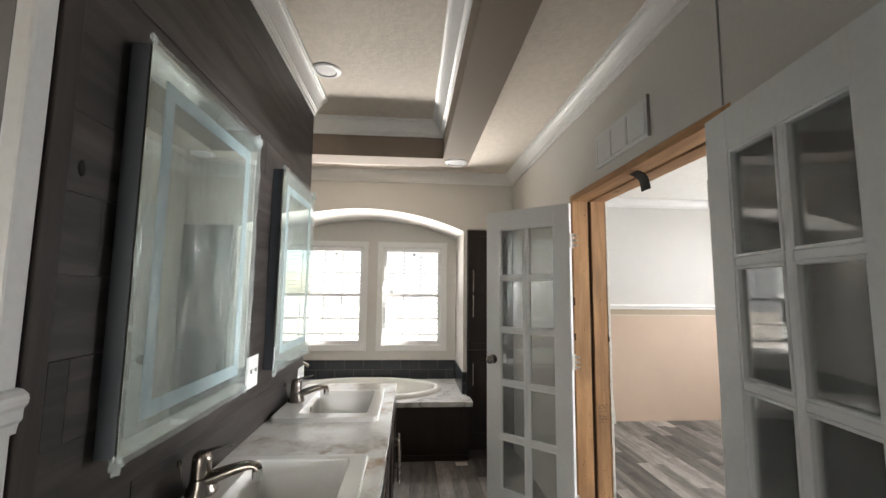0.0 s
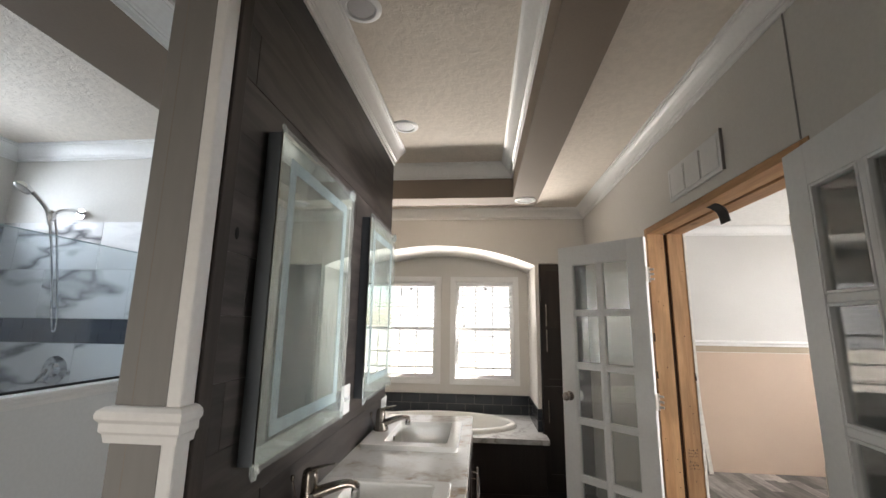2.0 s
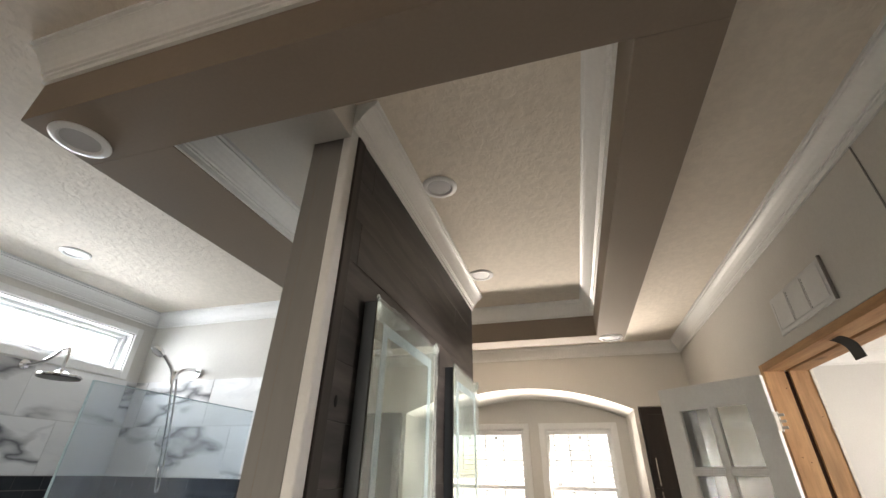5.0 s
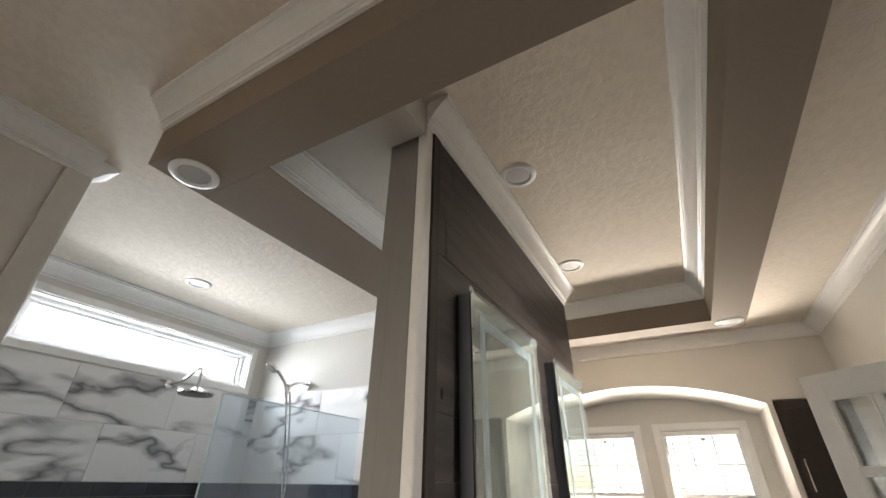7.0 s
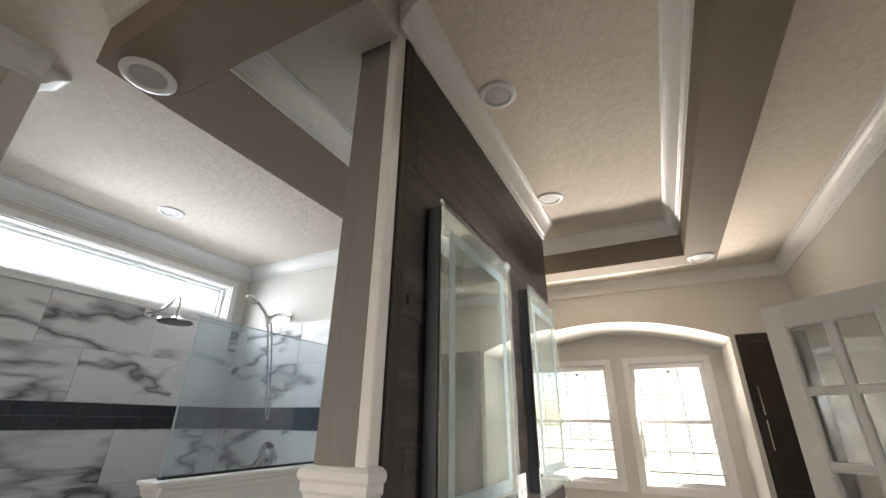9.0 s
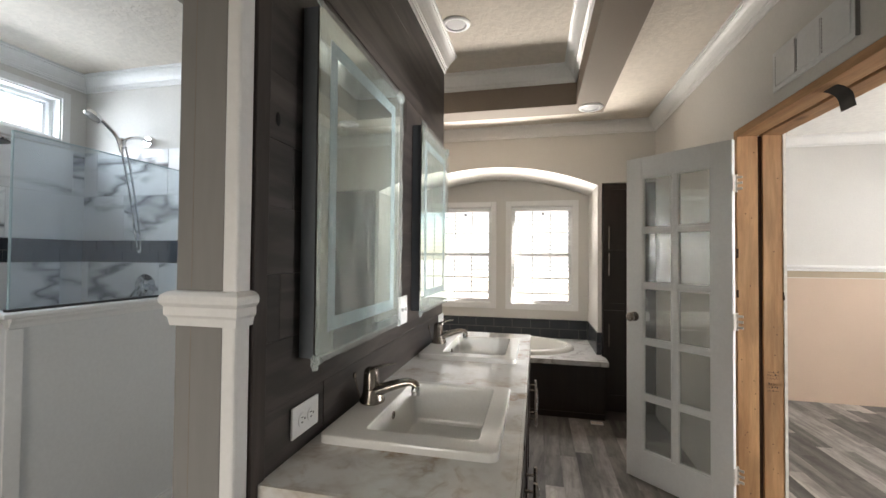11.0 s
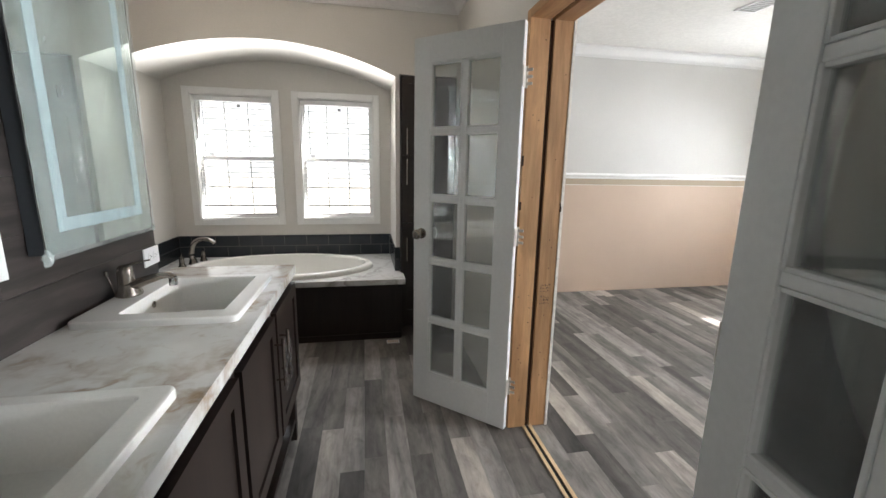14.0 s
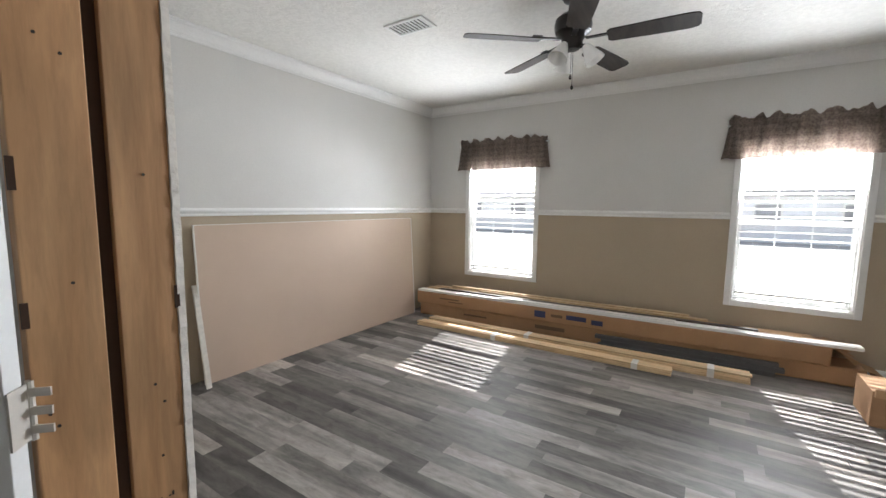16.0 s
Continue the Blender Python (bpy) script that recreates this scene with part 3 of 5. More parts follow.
# wide opening lets some of that outdoor light back in
setting("wall_hall_south", wall_mesh("x", -1.4, 0.7, 0, CZ, -4.5, -4.4, [(-1.15, 0.45, -1, 2.15)]), WALL, "plain wall of an unseen room added to limit the doorway light", "wall")
setting("floor_hall", boxes((-1.3, 0.6, -4.4, -2.601, -0.011, -0.001)), PLANK, "grey-brown plank floor past the laid planks", "floor")
setting("ceiling_hall", boxes((-1.4, 0.7, -4.5, -2.601, CZ, CZ + 0.1)), CEIL, "beige plaster ceiling of the unseen added room", "ceiling")
setting("wall_behind_partition", wall_mesh("y", SY + 0.12, BACK, 0, CZ, -1.5, -1.4), WALL, "light greige painted bathroom wall", "wall")


def arch_wall():
    """The wall with the segmental arch, as deep as the tub's alcove, over the pier and the tall cabinet's niche."""
    x0, x1, spring, rise = -0.83, 1.125, 2.07, 0.205
    half, mid = (x1 - x0) / 2, (x0 + x1) / 2
    rad = (half * half + rise * rise) / (2 * rise)
    line = [(-1.4, 0.0), (x0, 0.0)]
    for i in range(33):
        x = x0 + (x1 - x0) * i / 32
        line.append((x, spring + rise - rad + math.sqrt(rad * rad - (x - mid) ** 2)))
    line += [(x1, 0.0), (1.162, 0.0), (1.162, 2.09), (WX0, 2.09)]
    bm = bmesh.new()
    for (xa, za), (xb, zb) in zip(line, line[1:]):
        lo = [bm.verts.new((x, y, z)) for y in (ARCH, BACK) for x, z in ((xa, za), (xb, zb))]
        bm.faces.new((lo[0], lo[1], lo[3], lo[2]))
        if xb - xa > 1e-6:
            for y, (p, q) in ((ARCH, lo[:2]), (BACK, lo[2:])):
                t = [bm.verts.new((x, y, CZ)) for x in (xb, xa)]
                bm.faces.new((p, q, *t))
    bmesh.ops.remove_doubles(bm, verts=bm.verts, dist=1e-5)
    return bm


setting("wall_arch", arch_wall(), WALL, "light greige wall with a segmental arch over the tub", "wall")

setting("trim_shower_entry", boxes((-1.3495, -1.338, -0.520, -0.438, 0, CZ - 0.10), (-1.472, -1.3495, -0.4395, -0.430, 0, CZ - 0.10), bevel=0.002), WALL, "painted casing at the shower entry", "trim")

# partition that carries the mirrors, with its end post
setting("partition", boxes((-0.143, -0.022, 0.0, 1.755, 0, CZ)), WALL, "core of the mirror partition", "wall")
post = thing("end_post", (-0.08, -0.02, 0), "grey panelled end post with white corner trim", "post", kind="structure")
part("panel", boxes((-0.146, -0.036, -0.040, 0.0, 0, CZ), bevel=0.002), POST_GREY, post)
part("corner_trim", boxes((-0.0345, -0.002, -0.044, 0.0, 0, CZ), bevel=0.006), WHITE, post, "white corner strip")
part("seam_strip", boxes((-0.109, -0.1082, -0.0404, -0.0395, 0, CZ)), TAUPE, post)
CAPP = [(0.0, -0.038), (0.005, -0.038), (0.008, -0.022), (0.013, -0.016), (0.013, 0.0), (0.019, 0.008), (0.020, 0.016), (0.018, 0.023), (0.009, 0.030), (0.0, 0.032)]
band = bmesh.new()
rings = [[band.verts.new((x, y, 1.288 + h)) for x, y in ((-0.146 - d, 0.0), (-0.146 - d, -0.044 - d), (-0.002 + d, -0.044 - d), (-0.002 + d, 0.0))] for d, h in CAPP]
for a, b in zip(rings, rings[1:]):
    for k in range(3):
        band.faces.new((a[k], a[k + 1], b[k + 1], b[k]))
for k in (0, 3):
    band.faces.new([q[k] for q in rings])
part("band_moulding", band, WHITE, post, "white moulded band round the post")

# dropped box beam round the tray
def beam(name, x0, x1, y0, y1):
    setting(name, boxes((x0, x1, y0, y1, 2.40, CZ), bevel=0.002), TAUPE, "taupe painted dropped ceiling beam", "beam")


BL0, BL1, BR0, BR1, BN0, BN1, BF0, BF1 = -0.825, -0.485, 0.822, 1.015, -0.450, -0.250, 2.052, 2.235
LOWZ = 2.508   # ceiling of the strip behind the partition
beam("ceiling_beam_south", BL0, BR1, BN0, BN1)
beam("ceiling_beam_north", BL0, BR1, BF0, BF1)
beam("ceiling_beam_west", BL0, BL1, BN1, BF0)
beam("ceiling_beam_east", BR0, BR1, BN1, BF0)
setting("ceiling_strip", boxes((BL1 + 0.001, -0.147, -0.045, 1.755, LOWZ, CZ - 0.001), (BL1 + 0.001, -0.004, BN1 + 0.001, -0.045, LOWZ, CZ - 0.001), (BL1 + 0.001, -0.144, 1.755, BF0 - 0.001, LOWZ, CZ - 0.001)), WALL, "smooth pale dropped ceiling strip behind the partition", "ceiling")
crown("crown_tray_south", (-0.003, BN1, CZ), (BR0, BN1, CZ), (0, 1, 0))
crown("crown_tray_north", (-0.14, BF0, CZ), (BR0, BF0, CZ), (0, -1, 0))
crown("crown_tray_west", (BL1, BN1 + 0.001, LOWZ - 0.001), (BL1, BF0 - 0.001, LOWZ - 0.001), (1, 0, 0))
crown("crown_tray_east", (BR0, BN1 + 0.001, CZ), (BR0, BF0 - 0.001, CZ), (-1, 0, 0))
crown("crown_beam_south", (BL0, BN0, CZ), (BR1, BN0, CZ), (0, -1, 0))
crown("crown_partition_east", (0.0, -0.05, CZ), (0.0, 1.755, CZ), (1, 0, 0))
crown("crown_bath_east", (WX0, -2.5, CZ), (WX0, ARCH, CZ), (-1, 0, 0))
crown("crown_bath_north", (-1.4, ARCH, CZ), (WX0, ARCH, CZ), (0, -1, 0))
crown("crown_shower_west", (SX, -0.6, CZ), (SX, SY, CZ), (1, 0, 0))
crown("crown_shower_north", (SX, SY, CZ), (-0.15, SY, CZ), (0, -1, 0))
crown("crown_shower_side", (-1.35, -2.5, CZ), (-1.35, -0.44, CZ), (1, 0, 0))
crown("crown_shower_entry", (-1.47, -0.44, CZ), (-1.35, -0.44, CZ), (0, 1, 0))
crown("crown_bedroom_north", (WX1, BY, CZ), (BX, BY, CZ), (0, -1, 0))
crown("crown_bedroom_east", (BX, -2.5, CZ), (BX, BY, CZ), (-1, 0, 0))

# ---- lumber round the opening ----
framing = thing("opening_framing", (1.72, 1.13, 0), "bare pine studs and headers round an unfinished doorway", "framing", kind="structure")
for sx0, sx1, board in ((WX0 - 0.002, 1.714, "bath"), (1.736, 1.828, "bed")):
    part("stud", boxes((sx0, sx1, OY1, OY1 + 0.038, 0, OZ + 0.038), bevel=0.002), STUD, framing)
    part("stud", boxes((sx0, sx1, OY0 - 0.038, OY0, 0, OZ + 0.038), bevel=0.002), STUD, framing)
    part("header", boxes((sx0, sx1, OY0, OY1, OZ, OZ + 0.038), bevel=0.002), STUD_Y, framing)


def ragged_edge(z0, z1, y, x0, x1, step=0.012):
    """A torn drywall edge beside the lumber."""
    bm = bmesh.new()
    rnd = random.Random(int(y * 1000))
    z, rows = z0, []
    while z <= z1:
        w = rnd.uniform(-0.0022, 0.0022)
        rows.append([bm.verts.new(p) for p in ((x0, y - 0.003 + w, z), (x1, y - 0.002 + w * 0.5, z), (x1, y + 0.03, z), (x0, y + 0.03, z))])
        z += step
    for a, b in zip(rows, rows[1:]):
        for k in range(4):
            bm.faces.new((a[k], a[(k + 1) % 4], b[(k + 1) % 4], b[k]))
    return bm


part("drywall_edge", ragged_edge(0.0, OZ + 0.02, OY1, 1.8285, 1.8425), GYPSUM, framing, "torn gypsum edge")
part("dark_gap", boxes((1.7145, 1.7355, OY1 + 0.012, OY1 + 0.03, 0, OZ), (1.7145, 1.7355, OY0, OY1, OZ + 0.015, OZ + 0.03)), GAP, framing)
scrawl = bmesh.new()
rnd = random.Random(4)
for r in (0, 1, 2, 4, 5, 6):
    y = OY1 - 0.0005
    x = 1.752
    while x < 1.80:
        w = rnd.uniform(0.0012, 0.005)
        zz = 0.80 - r * 0.016 + rnd.uniform(0, 0.005)
        box(scrawl, x, x + w, y - 0.0006, y + 0.001, zz, zz + rnd.choice((0.0022, 0.0022, 0.009)))
        x += w + rnd.uniform(0.0015, 0.005)
part("marker_notes", scrawl, INK, framing, "illegible black marker writing")

rnd = random.Random(8)
for k in range(26):
    x, z = rnd.choice((rnd.uniform(1.63, 1.70), rnd.uniform(1.75, 1.815))), rnd.uniform(0.1, 2.0)
    part("nail_head", lathe([(0.0026, 0.0), (0.0026, -0.0012)], 8, (x, OY1 - 0.0002, z), "y"), INK, framing)

for x, z, w in ((WX0 - 0.006, 1.40, 0.05), (WX0 - 0.006, 1.19, 0.04), (1.8235, 1.18, 0.045)):
    part("shim", boxes((x, x + 0.009, OY1 - 0.002, OY1 + 0.004, z, z + w)), GAP, framing, "dark shim slot")

threshold = bmesh.new()
box(threshold, 1.700, 1.716, OY0, OY1, 0.0, 0.006)
box(threshold, 1.734, 1.752, OY0, OY1, 0.0, 0.006)
setting("threshold_strip", threshold, OAK, "raw wood edge strips along the floor joint", "trim")
setting("threshold_gap", boxes((1.716, 1.734, OY0, OY1, -0.005, 0.002)), DARK, "dark open joint in the floor", "trim")

strap = thing("black_strap", (1.66, 1.07, OZ), "black plastic strap hanging over the header", "strap")
sp = curve_points([(1.635, 1.12, OZ + 0.004), (1.668, 1.105, OZ - 0.004), (1.695, 1.09, OZ - 0.035), (1.705, 1.085, OZ - 0.09)], 6)
bm = bmesh.new()
rows = [[bm.verts.new((p.x + dx, p.y + dy, p.z + dx * 0.3)) for dx, dy in ((0, -0.036), (0, 0.036), (0.004, 0.036), (0.004, -0.036))] for p in sp]
for a, b in zip(rows, rows[1:]):
    for k in range(4):
        bm.faces.new((a[k], a[(k + 1) % 4], b[(k + 1) % 4], b[k]))
bm.faces.new(rows[0])
bm.faces.new(rows[-1])
part("strap_band", bm, BLACK, strap)


# ---- french doors ----
def french_door(hinge, width, angle, knob_side, label):
    """A ten-light door, built along +x from its hinge, face towards -y, then turned."""
    d = thing("french_door", (0, 0, 0), label, "door", "pair of french doors")
    h0, h1, th = 0.012, 2.033, 0.035
    st, tr, br, mt = 0.102, 0.127, 0.182, 0.026
    body = boxes((0, st, 0, th, h0, h1), (width - st, width, 0, th, h0, h1), (st, width - st, 0, th, h1 - tr, h1), (st, width - st, 0, th, h0, h0 + br), bevel=0.0015)
    part("door_frame", body, DOOR_WHITE, d)
    mid = width / 2
    part("mullion", boxes((mid - mt / 2, mid + mt / 2, 0.004, th - 0.004, h0 + br, h1 - tr), bevel=0.004), DOOR_WHITE, d)
    ph = (h1 - tr - h0 - br - 4 * mt) / 5
    for r in range(5):
        z = h0 + br + r * (ph + mt)
        if r < 4:
            part("muntin", boxes((st, mid - mt / 2, 0.004, th - 0.004, z + ph, z + ph + mt), (mid + mt / 2, width - st, 0.004, th - 0.004, z + ph, z + ph + mt), bevel=0.004), DOOR_WHITE, d)
        for x0, x1 in ((st, mid - mt / 2), (mid + mt / 2, width - st)):
            bead = boxes((x0, x0 + 0.009, 0.002, th - 0.002, z, z + ph), (x1 - 0.009, x1, 0.002, th - 0.002, z, z + ph), (x0 + 0.009, x1 - 0.009, 0.002, th - 0.002, z, z + 0.009), (x0 + 0.009, x1 - 0.009, 0.002, th - 0.002, z + ph - 0.009, z + ph), bevel=0.002)
            pane = part("pane", boxes((x0 + 0.004, x1 - 0.004, th / 2 - 0.002, th / 2 + 0.002, z + 0.004, z + ph - 0.004)), DOOR_GLASS, d, shadow=False)
            part("glazing_bead", bead, DOOR_WHITE, pane)
    for z in (0.25, 1.06, 1.80):
        hg = boxes((-0.004, -0.001, -0.004, th, z - 0.045, z + 0.045))
        for k in range(3):
            zz = z - 0.036 + k * 0.03
            box(hg, -0.034, -0.001, -0.006, -0.002, zz, zz + 0.013)
            box(hg, 0.0, 0.026, -0.004, -0.001, zz, zz + 0.013)
        join(hg, lathe([(0.006, -0.048), (0.006, 0.048)], 10, (-0.004, -0.008, z)))
        if not knob_side:
            bmesh.ops.scale(hg, verts=hg.verts, vec=(1, -1, 1))
            bmesh.ops.translate(hg, verts=hg.verts, vec=(0, th, 0))
        part("hinge", hg, HINGE, d, "satin nickel hinge")
    if knob_side:
        for s in (-1, 1):
            y = 0 if s < 0 else th
            k = lathe([(0.030, 0), (0.030, 0.006), (0.012, 0.010), (0.011, 0.026), (0.020, 0.032), (0.027, 0.044), (0.027, 0.054), (0.018, 0.062), (0.0005, 0.063)], 20, (0, 0, 0), "y")
            if s < 0:
                bmesh.ops.scale(k, verts=k.verts, vec=(1, -1, 1))
            bmesh.ops.translate(k, verts=k.verts, vec=(width - 0.055, y, 1.025))
            part("knob", k, NICKEL, d, "round satin nickel knob", smooth=True)
        tape = lathe([(0.026, 0.0), (0.022, 0.004), (0.0005, 0.006)], 9, (width - 0.115, -0.003, 1.03), "y", squash=(0.7, 1.3))
        part("plastic_scrap", tape, PLASTIC, d, "scrap of white wrapping")
    d.matrix_basis = pose(hinge[0], hinge[1], 0, 0, 0, angle)
    return d


DW = 0.60
french_door((1.606, 1.742), DW, 180 - math.degrees(math.atan2(0.404, 0.434)), True, "white ten-light french door standing half open with a nickel knob")
french_door((1.563, 0.505), DW, -90 - math.degrees(math.atan2(0.072, 0.56)), False, "white ten-light french door swung back into the bathroom")

# ---- mirrors on the partition ----
def mirror(y0, y1):
    z0, z1 = 1.135, 2.015
    m = thing("mirror", (0.0, (y0 + y1) / 2, z0), "frameless backlit wall mirror with frosted band, still in wrinkled plastic film", "mirror", "vanity mirrors")
    part("housing", boxes((0.001, 0.041, y0 + 0.006, y1 - 0.006, z0 + 0.006, z1 - 0.006), bevel=0.002), MIRROR_BACK, m, "grey metal box")
    g = part("mirror_glass", boxes((0.0415, 0.047, y0 + 0.004, y1 - 0.004, z0 + 0.004, z1 - 0.004), bevel=0.0008), MIRROR, m)
    a, w, x0, x1 = 0.062, 0.036, 0.0472, 0.0480
    fb = boxes((x0, x1, y0 + a, y0 + a + w, z0 + a, z1 - a), (x0, x1, y1 - a - w, y1 - a, z0 + a, z1 - a), (x0, x1, y0 + a + w, y1 - a - w, z0 + a, z0 + a + w), (x0, x1, y0 + a + w, y1 - a - w, z1 - a - w, z1 - a))
    part("frosted_band", fb, FROST, g, "pale frosted light band")
    bm = bmesh.new()
    ny, nz = 36, 52
    rows = []
    for j in range(nz + 1):
        row = []
        for i in range(ny + 1):
            u, v = i / ny, j / nz
            edge = min(u, 1 - u, v * 1.4, (1 - v) * 1.4)
            wr = noise.noise(Vector((u * 7 + y0 * 9, v * 2.2, 1.3))) * 0.004 + noise.noise(Vector((u * 19, v * 7 + y0 * 5, 4.1))) * 0.003
            crease = max(0.0, 1 - edge * 9) * noise.noise(Vector((u * 16, v * 16, 7 + y0))) * 0.0045
            row.append(bm.verts.new((0.0545 + wr + crease, y0 - 0.006 + (y1 - y0 + 0.012) * u + crease * 0.8, z0 - 0.006 + (z1 - z0 + 0.012) * v + crease)))
        rows.append(row)
    for a, b in zip(rows, rows[1:]):
        for i in range(ny):
            bm.faces.new((a[i], a[i + 1], b[i + 1], b[i]))
    part("plastic_film", bm, FILM, m, "wrinkled clear plastic film", smooth=True, shadow=False)
    for cy, cz, r in ((y0, z0, 0.021), (y1, z1, 0.024), (y1, z0, 0.013), (y0, z1, 0.012)):
        bm = bmesh.new()
        bmesh.ops.create_icosphere(bm, subdivisions=3, radius=r)
        for v in bm.verts:
            k = 1 + 0.75 * noise.noise(v.co * 120 + Vector((cy * 9, cz * 9, 0)))
            v.co = Vector((0.050 + v.co.x * 0.32 * k, cy + v.co.y * 0.8 * k, cz + v.co.z * 0.9 * k))
        part("crumpled_corner", bm, FILM, m, "bunched plastic at the corner", smooth=False, shadow=False)
    return m


mirror(0.165, 0.782)
mirror(1.088, 1.645)


def cover_plate(y, z, wide, kind, label):
    """A wall plate on the boards, centre at y, z."""
    w, h = (0.118, 0.074) if wide else (0.112, 0.120)
    p = thing(kind, (0.004, y, z), label, "outlet" if kind == "wall_outlet" else "switch")
    part("plate", boxes((0.0015, 0.0075, y - w / 2, y + w / 2, z - h / 2, z + h / 2), bevel=0.002), PLASTIC, p)
    if kind == "wall_outlet":
        for dy in (-0.02, 0.02):
            r = lathe([(0.017, 0.0), (0.017, 0.002)], 20, (0.0085, y + dy, z), "x")
            rec = part("receptacle", r, PLASTIC, p)
            slots = boxes((0.0104, 0.0112, y + dy - 0.006, y + dy + 0.001, z + 0.005, z + 0.007), (0.0104, 0.0112, y + dy - 0.006, y + dy + 0.001, z - 0.007, z - 0.005))
            join(slots, lathe([(0.0025, 0), (0.0025, 0.0008)], 10, (0.0104, y + dy + 0.009, z), "x"))
            part("slots", slots, DARK, rec)
    else:
        for dy in (-0.023, 0.023):
            part("toggle", boxes((0.009, 0.018, y + dy - 0.005, y + dy + 0.005, z - 0.004, z + 0.012), bevel=0.0015), PLASTIC, p)


cover_plate(0.199, 0.990, True, "wall_outlet", "white plastic wall outlet low on the dark boards")
cover_plate(0.962, 1.160, False, "light_switch", "white plastic switch plate between the mirrors")
cover_plate(1.700, 1.008, True, "wall_outlet", "white plastic wall outlet beside the second mirror")

# ---- vanity ----
VX, VY0, VY1, VZ = 0.518, 0.045, 1.865, 0.874
van = thing("vanity_cabinet", (0.25, 0.95, 0), "dark espresso shaker vanity with bar pulls and open foot", "cabinet")
part("body", boxes((0.004, VX - 0.022, VY0, VY1, 0.30, 0.77), bevel=0.002), ESPRESSO, van)
part("end_panel", boxes((0.004, VX - 0.002, VY0 - 0.012, VY0 - 0.0005, 0.0, VZ), bevel=0.001), ESPRESSO, van)
part("end_panel", boxes((0.004, VX - 0.002, VY1 + 0.0005, VY1 + 0.012, 0.26, VZ), bevel=0.001), ESPRESSO, van)
# thin grey line near the front edge of the end panel
part("edge_strip", boxes((VX - 0.030, VX - 0.024, VY0 - 0.0145, VY0 - 0.0125, 0.1, VZ)), POST_GREY, van, "grey edge line")
part("face_frame", boxes((VX - 0.0215, VX - 0.002, VY0, VY1, VZ - 0.03, VZ), (VX - 0.0215, VX - 0.002, VY0, VY1, 0.27, 0.30), *[(VX - 0.0215, VX - 0.002, y - 0.02, y + 0.02, 0.30, VZ - 0.03) for y in (VY0 + 0.02, 0.50, 0.95, 1.40, VY1 - 0.02)]), ESPRESSO, van)
part("lower_shelf", boxes((0.01, VX - 0.01, VY0, VY1, 0.10, 0.125), bevel=0.002), ESPRESSO, van)
for y in (VY0 + 0.025, 0.95, VY1 - 0.025):
    for x in (0.03, VX - 0.03):
        if x > 0.1 or y > 1:
            part("leg", boxes((x - 0.022, x + 0.022, y - 0.022, y + 0.022, 0.0, 0.30), bevel=0.003), ESPRESSO, van)


def shaker_door(parent, x, y0, y1, z0, z1, pull=None, ax="x", depth=0.020, drawer=False):
    """Frame and recessed panel facing +x (or -y), with a bar pull at the given place."""
    s = 0.055
    def put(bm, dx=0):
        if ax == "x":
            bmesh.ops.translate(bm, verts=bm.verts, vec=(x + dx, 0, 0))
        else:
            for v in bm.verts:
                v.co = (v.co.y, x - v.co.x, v.co.z)
        return bm
    d = part("drawer" if drawer else "door", put(wall_mesh("y", y0, y1, z0, z1, 0, depth, [(y0 + s, y1 - s, z0 + s, z1 - s)])), ESPRESSO, parent)
    part("panel", put(boxes((0.002, depth - 0.009, y0 + s - 0.003, y1 - s + 0.003, z0 + s - 0.003, z1 - s + 0.003))), ESPRESSO, d)
    if pull:
        py, pz0, pz1 = pull
        bm = tube([(depth + 0.030, py, pz0), (depth + 0.030, py, pz1)], 0.006, 10)
        for z in (pz0 + 0.025, pz1 - 0.025):
            join(bm, tube([(depth, py, z), (depth + 0.030, py, z)], 0.004, 8))
        part("handle", put(bm), NICKEL, d, "satin nickel bar pull", smooth=True)
    return d


for y0, y1, py in ((0.045, 0.485, 0.455), (0.515, 0.935, 0.545), (0.965, 1.385, 1.355), (1.415, 1.855, 1.445)):
    shaker_door(van, VX, y0, y1, 0.315, 0.835, (py, 0.57, 0.76))
    loop = curve_points([(VX + 0.05, py, 0.74), (VX + 0.062, py + 0.004, 0.68), (VX + 0.055, py - 0.006, 0.62), (VX + 0.06, py + 0.008, 0.58), (VX + 0.052, py, 0.55), (VX + 0.058, py - 0.008, 0.60), (VX + 0.05, py, 0.66)], 5)
    part("key_tie", tube(loop, 0.002, 6), CHROME, van, "wire tie hung on a pull", smooth=True)

top = thing("countertop", (0.26, 0.95, VZ), "pale marbled laminate countertop with brown veins on the vanity", "countertop")
cut = wall_mesh("y", 0.033, 1.878, 0.0, 0.528, 0.0, 0.038, [(0.262, 0.700, 0.07, 0.455), (1.170, 1.620, 0.07, 0.455)])
for v in cut.verts:
    v.co = (v.co.z, v.co.y, VZ + 0.0005 + v.co.x)
part("slab", cut, STONE, top)
part("front_edge", boxes((0.5282, 0.537, 0.033, 1.878, VZ - 0.004, VZ + 0.0385), bevel=0.0005), STONE, top)
part("end_edge", boxes((0.0, 0.537, 0.024, 0.0328, VZ - 0.004, VZ + 0.0385), bevel=0.0005), STONE, top)
part("end_edge", boxes((0.0, 0.537, 1.8782, 1.887, VZ - 0.004, VZ + 0.0385), bevel=0.0005), STONE, top)


